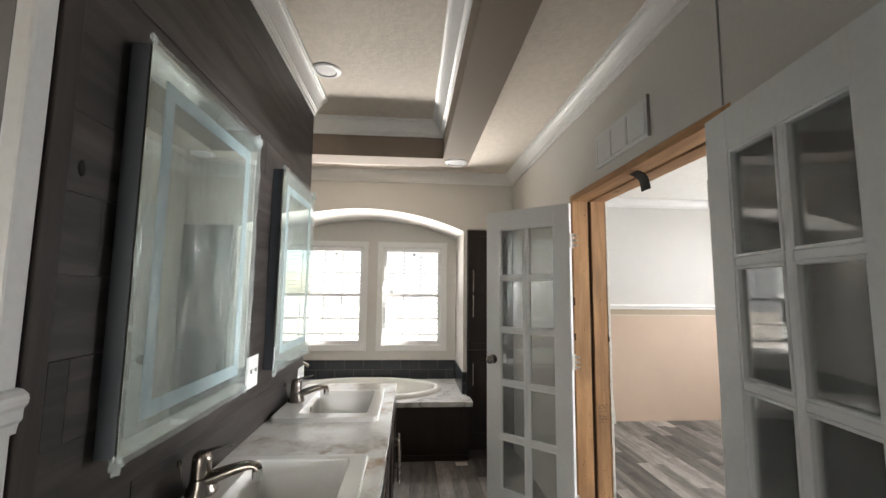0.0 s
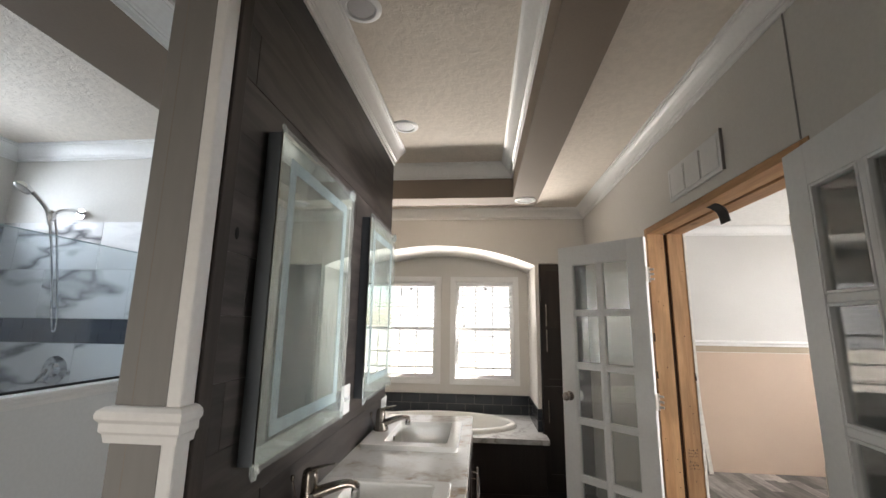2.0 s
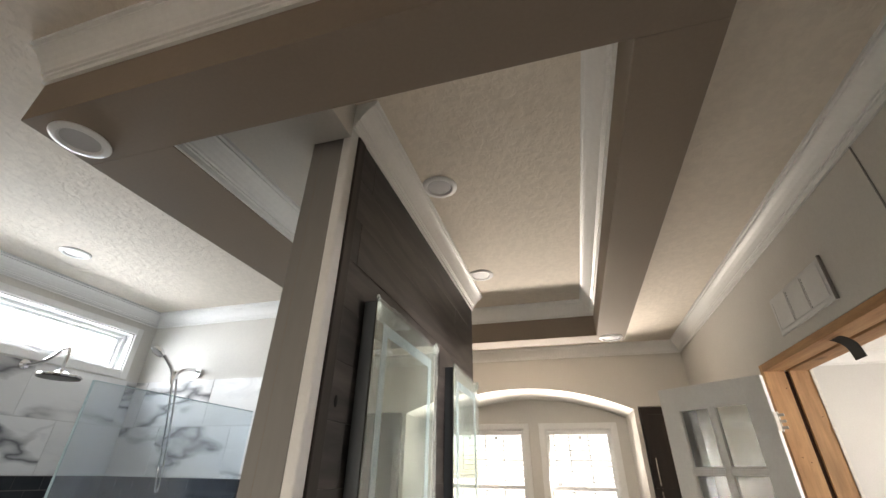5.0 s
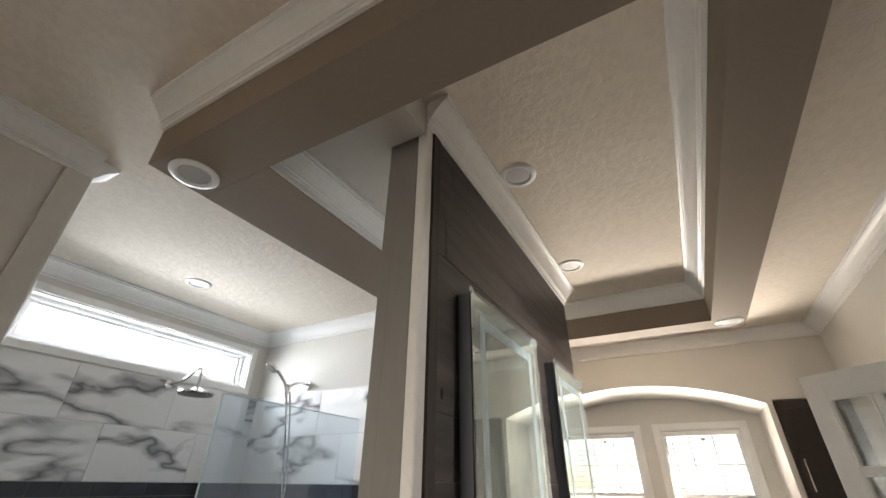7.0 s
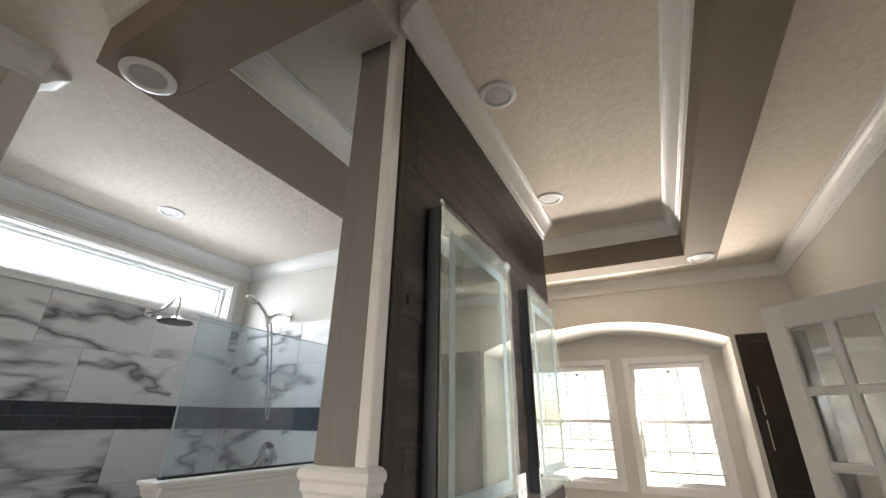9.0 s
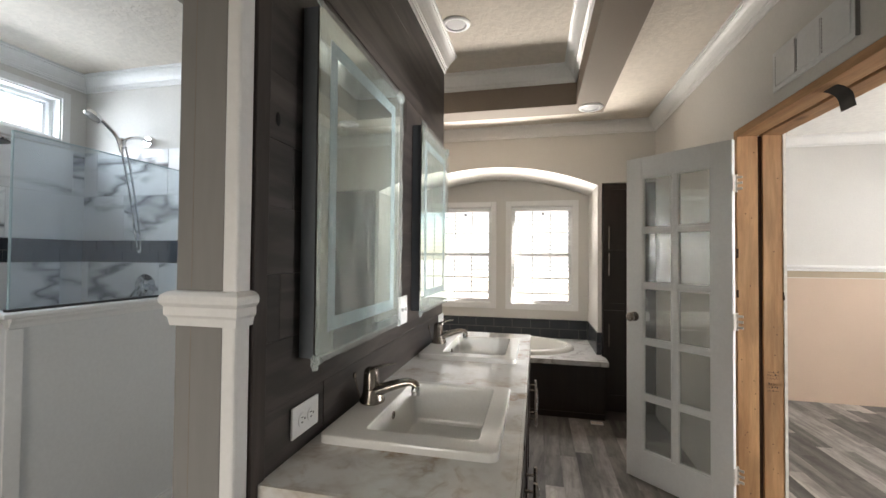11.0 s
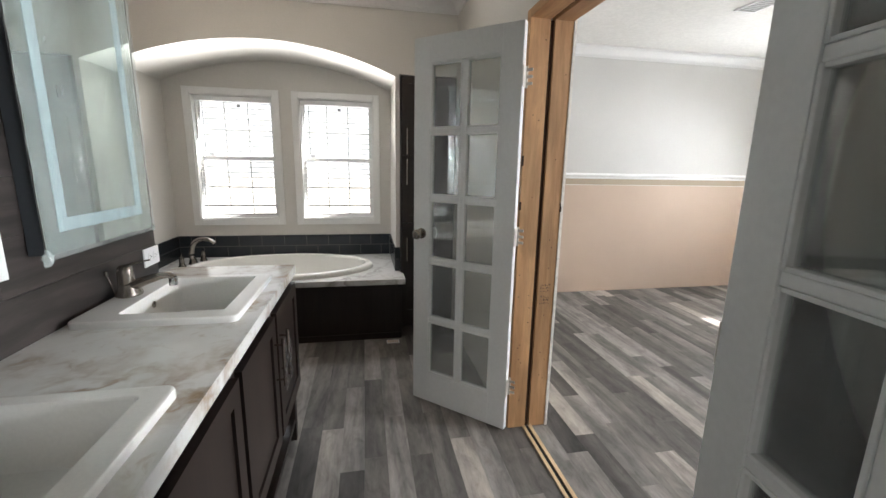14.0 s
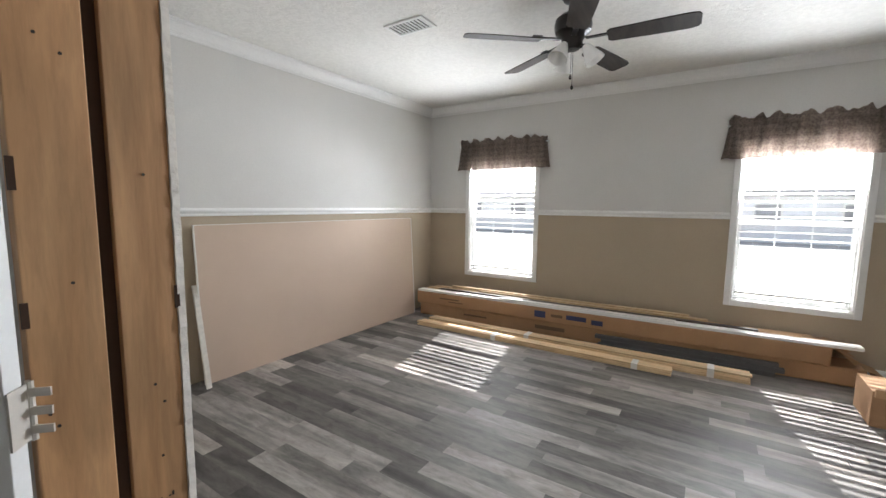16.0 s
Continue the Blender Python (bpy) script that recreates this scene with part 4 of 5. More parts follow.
def vessel_sink(y):
    """A square drop-in basin, near edge at y."""
    s = thing("sink", (0.24, y + 0.27, 0.912), "square white ceramic drop-in sink with raised rim", "sink", "pair of sinks")
    x0, x1, y0, y1, zt, zb = 0.022, 0.483, y, y + 0.510, 0.934, 0.79
    bx0, bx1, by0, by1 = 0.128, 0.427, y + 0.062, y + 0.472
    def inset(d, z, r):
        return (x0 + d, x1 - d, y0 + d, y1 - d), z, r

    def bowl(d, z, r):
        return (bx0 + d, bx1 - d, by0 + d, by1 - d), z, r

    loops = [inset(0, 0.912, 0.024), inset(0, zt - 0.008, 0.024), inset(0, zt - 0.004, 0.024), inset(0.0015, zt - 0.001, 0.023), inset(0.004, zt, 0.022), inset(0.010, zt, 0.020),
             bowl(-0.008, zt, 0.016), bowl(-0.002, zt, 0.014), bowl(0, zt - 0.002, 0.013), bowl(0.0008, zt - 0.008, 0.013), bowl(0.012, zb + 0.030, 0.016), bowl(0.020, zb + 0.012, 0.022), bowl(0.040, zb + 0.004, 0.03), bowl(0.09, zb, 0.03), ((0.235, 0.245, y + 0.27, y + 0.28), zb - 0.004, 0.003)]
    bm = bmesh.new()
    rings = []
    for (a, b, c, d), z, r in loops:
        ring = []
        for cx, cy, a0 in ((b - r, d - r, 0), (a + r, d - r, 90), (a + r, c + r, 180), (b - r, c + r, 270)):
            for k in range(5):
                t = radians(a0 + k * 22.5)
                ring.append(bm.verts.new((cx + r * math.cos(t), cy + r * math.sin(t), z)))
        rings.append(ring)
    n = len(rings[0])
    for a, b in zip(rings, rings[1:]):
        for i in range(n):
            bm.faces.new((a[i], a[(i + 1) % n], b[(i + 1) % n], b[i]))
    bm.faces.new(rings[-1])
    part("basin", bm, CERAMIC, s, smooth=True)
    part("drain", lathe([(0.024, 0.0), (0.024, 0.004), (0.019, 0.005), (0.017, 0.001), (0.0005, 0.0)], 20, (0.24, y + 0.275, zb - 0.004)), NICKEL, s, "nickel drain", smooth=True)
    part("drain_hole", lathe([(0.0155, 0.0), (0.0155, 0.002), (0.0005, 0.002)], 18, (0.24, y + 0.275, zb + 0.0005)), DARK, s, "dark drain opening")
    part("overflow", lathe([(0.012, 0.0), (0.012, 0.003), (0.008, 0.003), (0.007, -0.002), (0.0005, -0.002)], 16, (0.1325, y + 0.265, 0.895), "x"), NICKEL, s, "nickel overflow ring", smooth=True)
    return s


def basin_tap(y):
    def grow(bm):
        bmesh.ops.transform(bm, matrix=Matrix.Translation((0.055, y, 0.936)) @ Matrix.Scale(1.2, 4) @ Matrix.Translation((-0.055, -y, -0.936)), verts=bm.verts)
        return bm

    f = thing("faucet", (0.07, y, 0.936), "brushed nickel single-lever basin faucet", "faucet", "basin faucets")
    part("base", grow(lathe([(0.030, 0), (0.031, 0.003), (0.029, 0.010), (0.025, 0.020), (0.022, 0.034)], 28, (0.064, y, 0.936), squash=(1.05, 1.25))), NICKEL, f, smooth=True)
    sp = curve_points([(0.056, y, 0.958), (0.085, y, 0.968), (0.120, y, 0.981), (0.155, y, 0.991), (0.176, y, 0.991), (0.186, y, 0.984)], 6)
    part("spout", grow(tube(sp, 0.014, 16, radii=[0.024 - 0.0115 * min(1, i / 22) for i in range(len(sp))], flat=0.72)), NICKEL, f, smooth=True)
    part("aerator", grow(lathe([(0.0105, 0.010), (0.0115, 0.0), (0.0115, -0.014), (0.009, -0.015), (0.0005, -0.012)], 18, (0.182, y, 0.976))), CHROME, f, "polished aerator", smooth=True)
    part("body", grow(lathe([(0.022, 0), (0.0212, 0.020), (0.0205, 0.040), (0.0200, 0.050), (0.0175, 0.060), (0.011, 0.066), (0.0005, 0.068)], 28, (0.060, y, 0.958))), NICKEL, f, smooth=True)
    lv = curve_points([(0.050, y, 1.012), (0.072, y, 1.024), (0.098, y, 1.032), (0.126, y, 1.038)], 6)
    part("lever", grow(tube(lv, 0.010, 14, radii=[0.0185 - 0.0135 * (i / 18) ** 0.8 for i in range(19)], flat=0.36)), NICKEL, f, smooth=True)
    rod = tube([(0.030, y - 0.01, 0.937), (0.016, y - 0.022, 1.010)], 0.0022, 8)
    join(rod, lathe([(0.0025, 0), (0.0055, 0.006), (0.006, 0.018), (0.0005, 0.020)], 12, (0.0155, y - 0.0225, 1.008)))
    part("lift_rod", rod, NICKEL, f, smooth=True)


for y in (0.229, 1.140):
    vessel_sink(y)
    basin_tap(y + 0.257)

# ---- tub in its alcove ----
DZ, DY = 0.505, 2.995
skirt = thing("tub_skirt", (0.15, DY + 0.04, 0), "dark espresso panelled tub front", "panel")
part("panel", boxes((-1.39, 1.15, DY + 0.03, DY + 0.05, 0.0, DZ - 0.042), bevel=0.001), ESPRESSO, skirt)
part("side_panel", boxes((1.135, 1.155, DY + 0.05, ARCH - 0.001, 0.0, DZ - 0.042), bevel=0.001), ESPRESSO, skirt)
part("toe_strip", boxes((-1.39, 1.15, DY + 0.022, DY + 0.03, 0.0, 0.05)), ESPRESSO, skirt)

TCX, TCY, TA, TB = 0.175, 3.475, 0.76, 0.435
def deck_mesh():
    bm = bmesh.new()
    seg = 64
    def outer(a):
        x0, x1, y0, y1 = -0.826, 1.18, DY, BACK - 0.002
        dx, dy = math.cos(a), math.sin(a)
        cand = []
        if dx > 1e-9: cand.append((x1 - TCX) / dx)
        if dx < -1e-9: cand.append((x0 - TCX) / dx)
        if dy > 1e-9: cand.append((y1 - TCY) / dy)
        if dy < -1e-9: cand.append((y0 - TCY) / dy)
        s = min(cand)
        return TCX + s * dx, TCY + s * dy
    corners = [math.atan2(y - TCY, x - TCX) for x in (-0.826, 1.18) for y in (DY, BACK - 0.002)]
    angs = sorted([2 * math.pi * i / seg - math.pi for i in range(seg)] + corners)
    rings = []
    for z in (DZ, DZ - 0.042):
        rings.append(([bm.verts.new((*outer(a), z)) for a in angs], [bm.verts.new((TCX + (TA - 0.03) * math.cos(a), TCY + (TB - 0.03) * math.sin(a), z)) for a in angs]))
    n = len(angs)
    for i in range(n):
        j = (i + 1) % n
        (o, q), (o2, q2) = rings
        bm.faces.new((o[i], o[j], q[j], q[i]))
        bm.faces.new((o2[i], o2[j], q2[j], q2[i]))
        bm.faces.new((o[i], o[j], o2[j], o2[i]))
        bm.faces.new((q[i], q[j], q2[j], q2[i]))
    for v in bm.verts:  # the deck ends at the pier behind the arch's plane
        if v.co.x > 1.124 and v.co.y > ARCH:
            v.co.x = 1.123
    return bm


deck = thing("tub_deck", (TCX, TCY, DZ - 0.04), "grey marbled laminate deck round the tub", "countertop")
part("slab", deck_mesh(), TUBSTONE, deck)

tub = thing("bathtub", (TCX, TCY, DZ), "oval white acrylic drop-in soaking tub", "bathtub")
def tub_mesh(rows, closed):
    """Oval rings stepping inwards by d at height z."""
    bm = bmesh.new()
    rings = [[bm.verts.new((TCX + (TA - d) * math.cos(2 * math.pi * i / 72), TCY + (TB - d) * math.sin(2 * math.pi * i / 72), DZ + z)) for i in range(72)] for d, z in rows]
    for a, b in zip(rings, rings[1:]):
        for i in range(72):
            bm.faces.new((a[i], a[(i + 1) % 72], b[(i + 1) % 72], b[i]))
    if closed:
        bm.faces.new(rings[-1])
    return bm


part("rim", tub_mesh([(0.0, 0.001), (0.004, 0.018), (0.014, 0.033), (0.030, 0.040), (0.050, 0.040), (0.066, 0.034), (0.072, 0.024)], False), ACRYLIC, tub, "rolled white rim", smooth=True)
part("bowl", tub_mesh([(0.072, 0.024), (0.076, 0.015), (0.09, -0.05), (0.12, -0.18), (0.16, -0.32), (0.21, -0.37), (0.30, -0.385)], True), ACRYLIC, tub, smooth=True)

fx, fy = -0.62, 3.70
tf = thing("tub_faucet", (fx, fy, DZ), "brushed nickel arched tub filler with lever handles", "faucet")


def larger(bm):
    bmesh.ops.transform(bm, matrix=Matrix.Translation((fx, fy, DZ)) @ Matrix.Scale(1.2, 4) @ Matrix.Translation((-fx, -fy, -DZ)), verts=bm.verts)
    return bm


arc = curve_points([(fx, fy, DZ), (fx - 0.004, fy, DZ + 0.09), (fx + 0.025, fy - 0.012, DZ + 0.16), (fx + 0.085, fy - 0.033, DZ + 0.192), (fx + 0.145, fy - 0.053, DZ + 0.186), (fx + 0.175, fy - 0.062, DZ + 0.168)], 7)
part("spout", larger(tube(arc, 0.020, 16, radii=[0.023 - 0.007 * i / (len(arc) - 1) for i in range(len(arc))], flat=0.8)), NICKEL, tf, smooth=True)
part("spout_base", larger(lathe([(0.032, 0), (0.032, 0.006), (0.025, 0.02), (0.022, 0.04)], 24, (fx, fy, DZ))), NICKEL, tf, smooth=True)
for dx, dy in ((0.035, 0.10), (-0.035, -0.10)):
    part("handle", larger(lathe([(0.026, 0), (0.026, 0.005), (0.018, 0.02), (0.015, 0.05), (0.018, 0.062), (0.014, 0.074), (0.0005, 0.076)], 20, (fx + dx, fy + dy, DZ))), NICKEL, tf, smooth=True)
    part("lever", larger(tube([(fx + dx, fy + dy, DZ + 0.066), (fx + dx - 0.02, fy + dy + 0.05, DZ + 0.078)], 0.006, 10)), NICKEL, tf, smooth=True)

# ---- tall cabinet beside the tub ----
tall = thing("linen_cabinet", (1.38, 3.5, 0), "tall dark espresso linen cabinet beside the tub", "cabinet")
part("body", boxes((1.170, WX0 - 0.003, 3.262, 3.85, 0.0, 2.082), bevel=0.002), ESPRESSO, tall)
shaker_door(tall, 3.261, 1.172, WX0 - 0.006, 0.10, 0.92, (1.215, 0.60, 0.80), ax="y")
shaker_door(tall, 3.261, 1.172, WX0 - 0.006, 0.93, 1.46, (1.215, 1.24, 1.44), ax="y")
shaker_door(tall, 3.261, 1.172, WX0 - 0.006, 1.47, 2.076, (1.215, 1.48, 1.68), ax="y")

# ---- windows with blinds ----
def window(name, m, w, z0, z1, depth, cas, label, grid=True, high=False):
    """Opening w wide between z0 and z1, built with x along the wall, y outwards from the inner wall face, then placed by m."""
    o = thing(name, (0, 0, 0), label, "window", kind="structure")
    h, c = w / 2, cas
    part("casing", boxes((-h - c, -h, -0.016, -0.0005, z0 - c, z1 + c), (h, h + c, -0.016, -0.0005, z0 - c, z1 + c), (-h, h, -0.016, -0.0005, z1, z1 + c), (-h, h, -0.016, -0.0005, z0 - c, z0), bevel=0.003), WHITE, o)
    part("jamb_lining", boxes((-h, -h + 0.008, 0, depth, z0, z1), (h - 0.008, h, 0, depth, z0, z1), (-h + 0.008, h - 0.008, 0, depth, z1 - 0.008, z1), (-h + 0.008, h - 0.008, 0, depth, z0, z0 + 0.008)), WHITE, o)
    f = 0.03 if high else 0.022
    a, b = depth - 0.075, depth - 0.005
    part("window_frame", boxes((-h + 0.008, -h + f, a, b, z0 + 0.008, z1 - 0.008), (h - f, h - 0.008, a, b, z0 + 0.008, z1 - 0.008), (-h + f, h - f, a, b, z1 - f, z1 - 0.008), (-h + f, h - f, a, b, z0 + 0.008, z0 + f), bevel=0.002), VINYL, o)
    zm = (z0 + z1) / 2
    spans = [(z0 + f, z1 - f, a + 0.03)] if high else [(z0 + f, zm + 0.015, a + 0.012), (zm - 0.015, z1 - f, a + 0.04)]
    for k, (s0, s1, y) in enumerate(spans):
        q, r = 0.020, h - f
        sash = part("sash", boxes((-r, -r + q, y, y + 0.024, s0, s1), (r - q, r, y, y + 0.024, s0, s1), (-r + q, r - q, y, y + 0.024, s1 - q, s1), (-r + q, r - q, y, y + 0.024, s0, s0 + q), bevel=0.002), VINYL, o)
        part("pane", boxes((-r + q, r - q, y + 0.010, y + 0.014, s0 + q, s1 - q)), PANE, sash, shadow=False)
        if grid and k == 1 and depth > 0.1:
            for sx, sz, sw in ((0.02, s1 - q - 0.035, 0.016), (-r + q + 0.06, s0 + q + 0.03, 0.022)):
                part("sticker", boxes((sx - sw, sx + sw, y + 0.0085, y + 0.0098, sz - sw * 0.8, sz + sw * 0.8)), LENS, sash, "small grey sticker")
        if grid:
            g = 0.005
            gx = [-(r - q) / 3, (r - q) / 3]
            rows = [(x - g, x + g, y + 0.004, y + 0.009, s0 + q, s1 - q) for x in gx]
            rows += [(xa, xb, y + 0.004, y + 0.009, (s0 + s1) / 2 - g, (s0 + s1) / 2 + g) for xa, xb in ((-r + q, gx[0] - g), (gx[0] + g, gx[1] - g), (gx[1] + g, r - q))]
            part("muntin_grid", boxes(*rows), VINYL, sash)
    o.matrix_basis = m
    return o


def blind(m, w, z0, z1, tilt, label, pitch=0.047, slat=0.030, y=0.030, stack=0):
    """A slatted blind inside the opening: z0 is the underside of its bottom rail."""
    o = thing("window_blind", (0, 0, 0), label, "blind", "window blinds")
    h = w / 2 - 0.012
    part("headrail", boxes((-h, h, y - 0.022, y + 0.022, z1 - 0.045, z1 - 0.006), bevel=0.002), VINYL, o)
    part("bottom_rail", boxes((-h, h, y - slat / 2, y + slat / 2, z0, z0 + 0.016), bevel=0.002), VINYL, o)
    bm = bmesh.new()
    rows = []
    for k in range(5):
        t = k / 4 - 0.5
        yy, zz = slat * t, 0.004 * (1 - 4 * t * t)
        c, s = math.cos(radians(tilt)), math.sin(radians(tilt))
        rows.append([bm.verts.new((x, yy * c - (zz + e) * s, yy * s + (zz + e) * c)) for x in (-h, h) for e in (0, 0.0022)])
    for p, q in zip(rows, rows[1:]):
        bm.faces.new((p[0], p[2], q[2], q[0]))
        bm.faces.new((p[1], p[3], q[3], q[1]))
        bm.faces.new((p[0], p[1], q[1], q[0]))
        bm.faces.new((p[2], p[3], q[3], q[2]))
    bm.faces.new((rows[0][0], rows[0][1], rows[0][3], rows[0][2]))
    bm.faces.new((rows[-1][0], rows[-1][1], rows[-1][3], rows[-1][2]))
    me = mesh_of("slat", bm, SLAT)
    z = z0 + 0.03
    while z < z1 - 0.06:
        piece("slat", me, o, (0, y, z))
        z += pitch
    for x in (-h * 0.72, 0.0, h * 0.72):
        part("ladder_cord", boxes((x - 0.001, x + 0.001, y - slat / 2 - 0.0007, y - slat / 2 + 0.0007, z0 + 0.01, z1 - 0.04)), VINYL, o)
    part("tilt_wand", tube([(-h + 0.07, y - 0.03, z1 - 0.05), (-h + 0.07, y - 0.032, z1 - 0.50)], 0.004, 8), VINYL, o)
    o.matrix_basis = m
    return o


for xc in (-0.2725, 0.6275):
    window("window_tub", pose(xc, BACK, 0), 0.685 if xc < 0 else 0.675, 0.87, 1.975, 0.14, 0.057, "white vinyl single-hung window with grilles over the tub")
    blind(pose(xc, BACK, 0), 0.66, 0.985, 1.968, 4, "white slatted blind lowered over the tub window, slats open")
for yc, w in ((3.07, 0.88), (0.27, 0.84)):
    window("window_bedroom", pose(BX, yc, 0, 0, 0, -90), w, 0.53, 2.0, 0.14, 0.05, "white vinyl single-hung bedroom window in strong daylight")
    blind(pose(BX, yc, 0, 0, 0, -90), w - 0.02, 0.60, 1.995, -12, "white slatted blind lowered over the bedroom window", 0.068, 0.043)
window("window_shower", pose(SX, 0.63, 0, 0, 0, 90), 1.52, 2.17, 2.45, 0.14, 0.05, "white high strip window in the shower", grid=False, high=True)


# ---- shower ----
half = thing("half_wall", (-1.47, 1.0, 0), "white panelled half wall with moulded cap under the shower glass", "wall", kind="structure")
HX0, HX1, HY0 = -1.52, -1.42, 0.44
part("core", boxes((HX0, HX1, HY0, SY - 0.012, 0, 1.137), bevel=0.002), DOOR_WHITE, half)
part("cap", boxes((HX0 - 0.02, HX1 + 0.03, HY0 - 0.03, SY - 0.012, 1.138, 1.158), bevel=0.006), WHITE, half)
part("cap_moulding", join(extrude_profile([(0, 0), (0.022, 0), (0.022, -0.008), (0.012, -0.022), (0.008, -0.038), (0, -0.040)], (HX1, HY0, 1.137), (HX1, SY - 0.012, 1.137), (1, 0, 0)), extrude_profile([(0, 0), (0.022, 0), (0.022, -0.008), (0.012, -0.022), (0.008, -0.038), (0, -0.040)], (HX0, HY0, 1.137), (HX1, HY0, 1.137), (0, -1, 0))), WHITE, half)
part("corner_stile", boxes((HX1 + 0.0005, HX1 + 0.012, HY0 - 0.010, HY0 + 0.045, 0, 1.096), bevel=0.002), WHITE, half)
part("corner_stile", boxes((HX1 + 0.0005, HX1 + 0.012, SY - 0.055, SY - 0.012, 0, 1.096), bevel=0.002), WHITE, half)
part("skirting", extrude_profile(BASE, (HX1, HY0, 0), (HX1, SY - 0.012, 0), (1, 0, 0)), WHITE, half)

screen = thing("shower_screen", (-1.47, 1.0, 1.148), "clear frameless glass panel on the half wall", "shower screen")
part("glass_sheet", boxes((-1.475, -1.465, HY0 + 0.03, SY - 0.014, 1.162, 1.88)), SHOWER_GLASS, screen, shadow=False)
part("polished_edge", boxes((-1.4755, -1.4645, HY0 + 0.026, HY0 + 0.0295, 1.168, 1.883), (-1.4755, -1.4645, HY0 + 0.0295, SY - 0.014, 1.8805, 1.884)), FROST, screen, "pale polished glass edge")
part("channel", boxes((-1.482, -1.458, HY0 + 0.02, SY - 0.014, 1.1585, 1.168)), BLACK, screen, "dark bottom channel")

hand = thing("hand_shower", (-2.03, SY, 1.4), "chrome hand shower on a wall arm with a long hose", "shower head")
ax, az = -2.035, 2.165
part("flange", lathe([(0.036, 0), (0.034, 0.006), (0.016, 0.014)], 22, (ax, SY - 0.0155, az), "y"), CHROME, hand, smooth=True)
part("arm", tube(curve_points([(ax, SY - 0.004, az), (ax - 0.005, SY - 0.06, az + 0.012), (ax - 0.015, SY - 0.12, az - 0.005), (ax - 0.03, SY - 0.16, az - 0.04)], 6), 0.010, 12), CHROME, hand, smooth=True)
part("holder", lathe([(0.018, -0.03), (0.022, -0.01), (0.022, 0.02), (0.014, 0.03)], 16, (ax - 0.03, SY - 0.165, az - 0.05)), CHROME, hand, smooth=True)
part("wand", tube(curve_points([(ax - 0.03, SY - 0.165, az - 0.11), (ax - 0.04, SY - 0.19, az - 0.02), (ax - 0.065, SY - 0.24, az + 0.05), (ax - 0.085, SY - 0.275, az + 0.085)], 6), 0.013, 12), CHROME, hand, smooth=True)
hd = lathe([(0.016, 0.03), (0.040, 0.018), (0.050, 0.004), (0.050, -0.008), (0.044, -0.012), (0.0005, -0.012)], 24)
bmesh.ops.transform(hd, matrix=pose(ax - 0.098, SY - 0.295, az + 0.088, -32, 12, 0), verts=hd.verts)
part("spray_head", hd, CHROME, hand, smooth=True)
part("hose", tube(curve_points([(ax - 0.03, SY - 0.165, az - 0.11), (ax - 0.03, SY - 0.12, az - 0.30), (ax - 0.055, SY - 0.06, az - 0.52), (ax - 0.045, SY - 0.035, az - 0.70), (ax - 0.03, SY - 0.03, az - 0.76), (ax - 0.012, SY - 0.035, az - 0.70), (ax - 0.018, SY - 0.07, az - 0.45), (ax - 0.02, SY - 0.12, az - 0.18), (ax - 0.02, SY - 0.15, az - 0.07)], 8), 0.0065, 8), CHROME, hand, smooth=True)

rain = thing("rain_shower", (SX, 0.79, 2.0), "chrome overhead rain shower on a curved wall arm", "shower head")
part("flange", lathe([(0.030, 0), (0.028, 0.006), (0.014, 0.012)], 20, (SX + 0.010, 0.79, 2.085), "x"), CHROME, rain, smooth=True)
part("arm", tube(curve_points([(SX + 0.01, 0.79, 2.085), (SX + 0.10, 0.795, 2.085), (SX + 0.20, 0.80, 2.115), (SX + 0.27, 0.805, 2.165), (SX + 0.315, 0.81, 2.16), (SX + 0.325, 0.812, 2.10), (SX + 0.325, 0.812, 2.04)], 6), 0.010, 12), CHROME, rain, smooth=True)
part("head", lathe([(0.012, 0.04), (0.020, 0.028), (0.055, 0.016), (0.108, 0.004), (0.114, -0.004), (0.110, -0.010), (0.0005, -0.010)], 32, (SX + 0.325, 0.812, 2.005)), CHROME, rain, smooth=True)
part("spray_face", lathe([(0.104, 0.0), (0.104, -0.003), (0.0005, -0.004)], 32, (SX + 0.325, 0.812, 1.9945)), FAN_DARK, rain, "dark rubber spray face")

valve = thing("shower_valve", (-2.03, SY, 1.17), "round brushed shower valve with a lever", "valve")
part("plate", lathe([(0.085, 0), (0.083, -0.006), (0.045, -0.012), (0.030, -0.03), (0.028, -0.05)], 28, (-2.03, SY - 0.009, 1.175), "y"), CHROME, valve, smooth=True)
part("lever", tube([(-2.03, SY - 0.058, 1.18), (-2.07, SY - 0.066, 1.13), (-2.085, SY - 0.066, 1.11)], 0.010, 10), CHROME, valve, smooth=True)

# ---- recessed lights, vents ----
def downlight(x, y, z, r, label):
    d = thing("recessed_light", (x, y, z), label, "ceiling light", "recessed ceiling lights")
    part("trim_ring", lathe([(r, 0.001), (r, -0.004), (r - 0.008, -0.009), (r - 0.020, -0.009), (r - 0.026, -0.003), (r - 0.028, 0.001)], 40, (x, y, z), cap=False), PLASTIC, d, smooth=True)
    part("lens", lathe([(r - 0.027, 0.0005), (r - 0.027, -0.003), (r - 0.05, -0.0055), (0.0005, -0.006)], 40, (x, y, z)), LENS, d, "unlit white lens", smooth=True)


for x, y, z in ((-0.735, -0.345, 2.40), (0.920, 2.125, 2.40), (0.145, 0.466, CZ), (0.141, 1.408, CZ), (-2.12, 0.515, CZ)):
    downlight(x, y, z, 0.078, "white round recessed ceiling light, switched off")

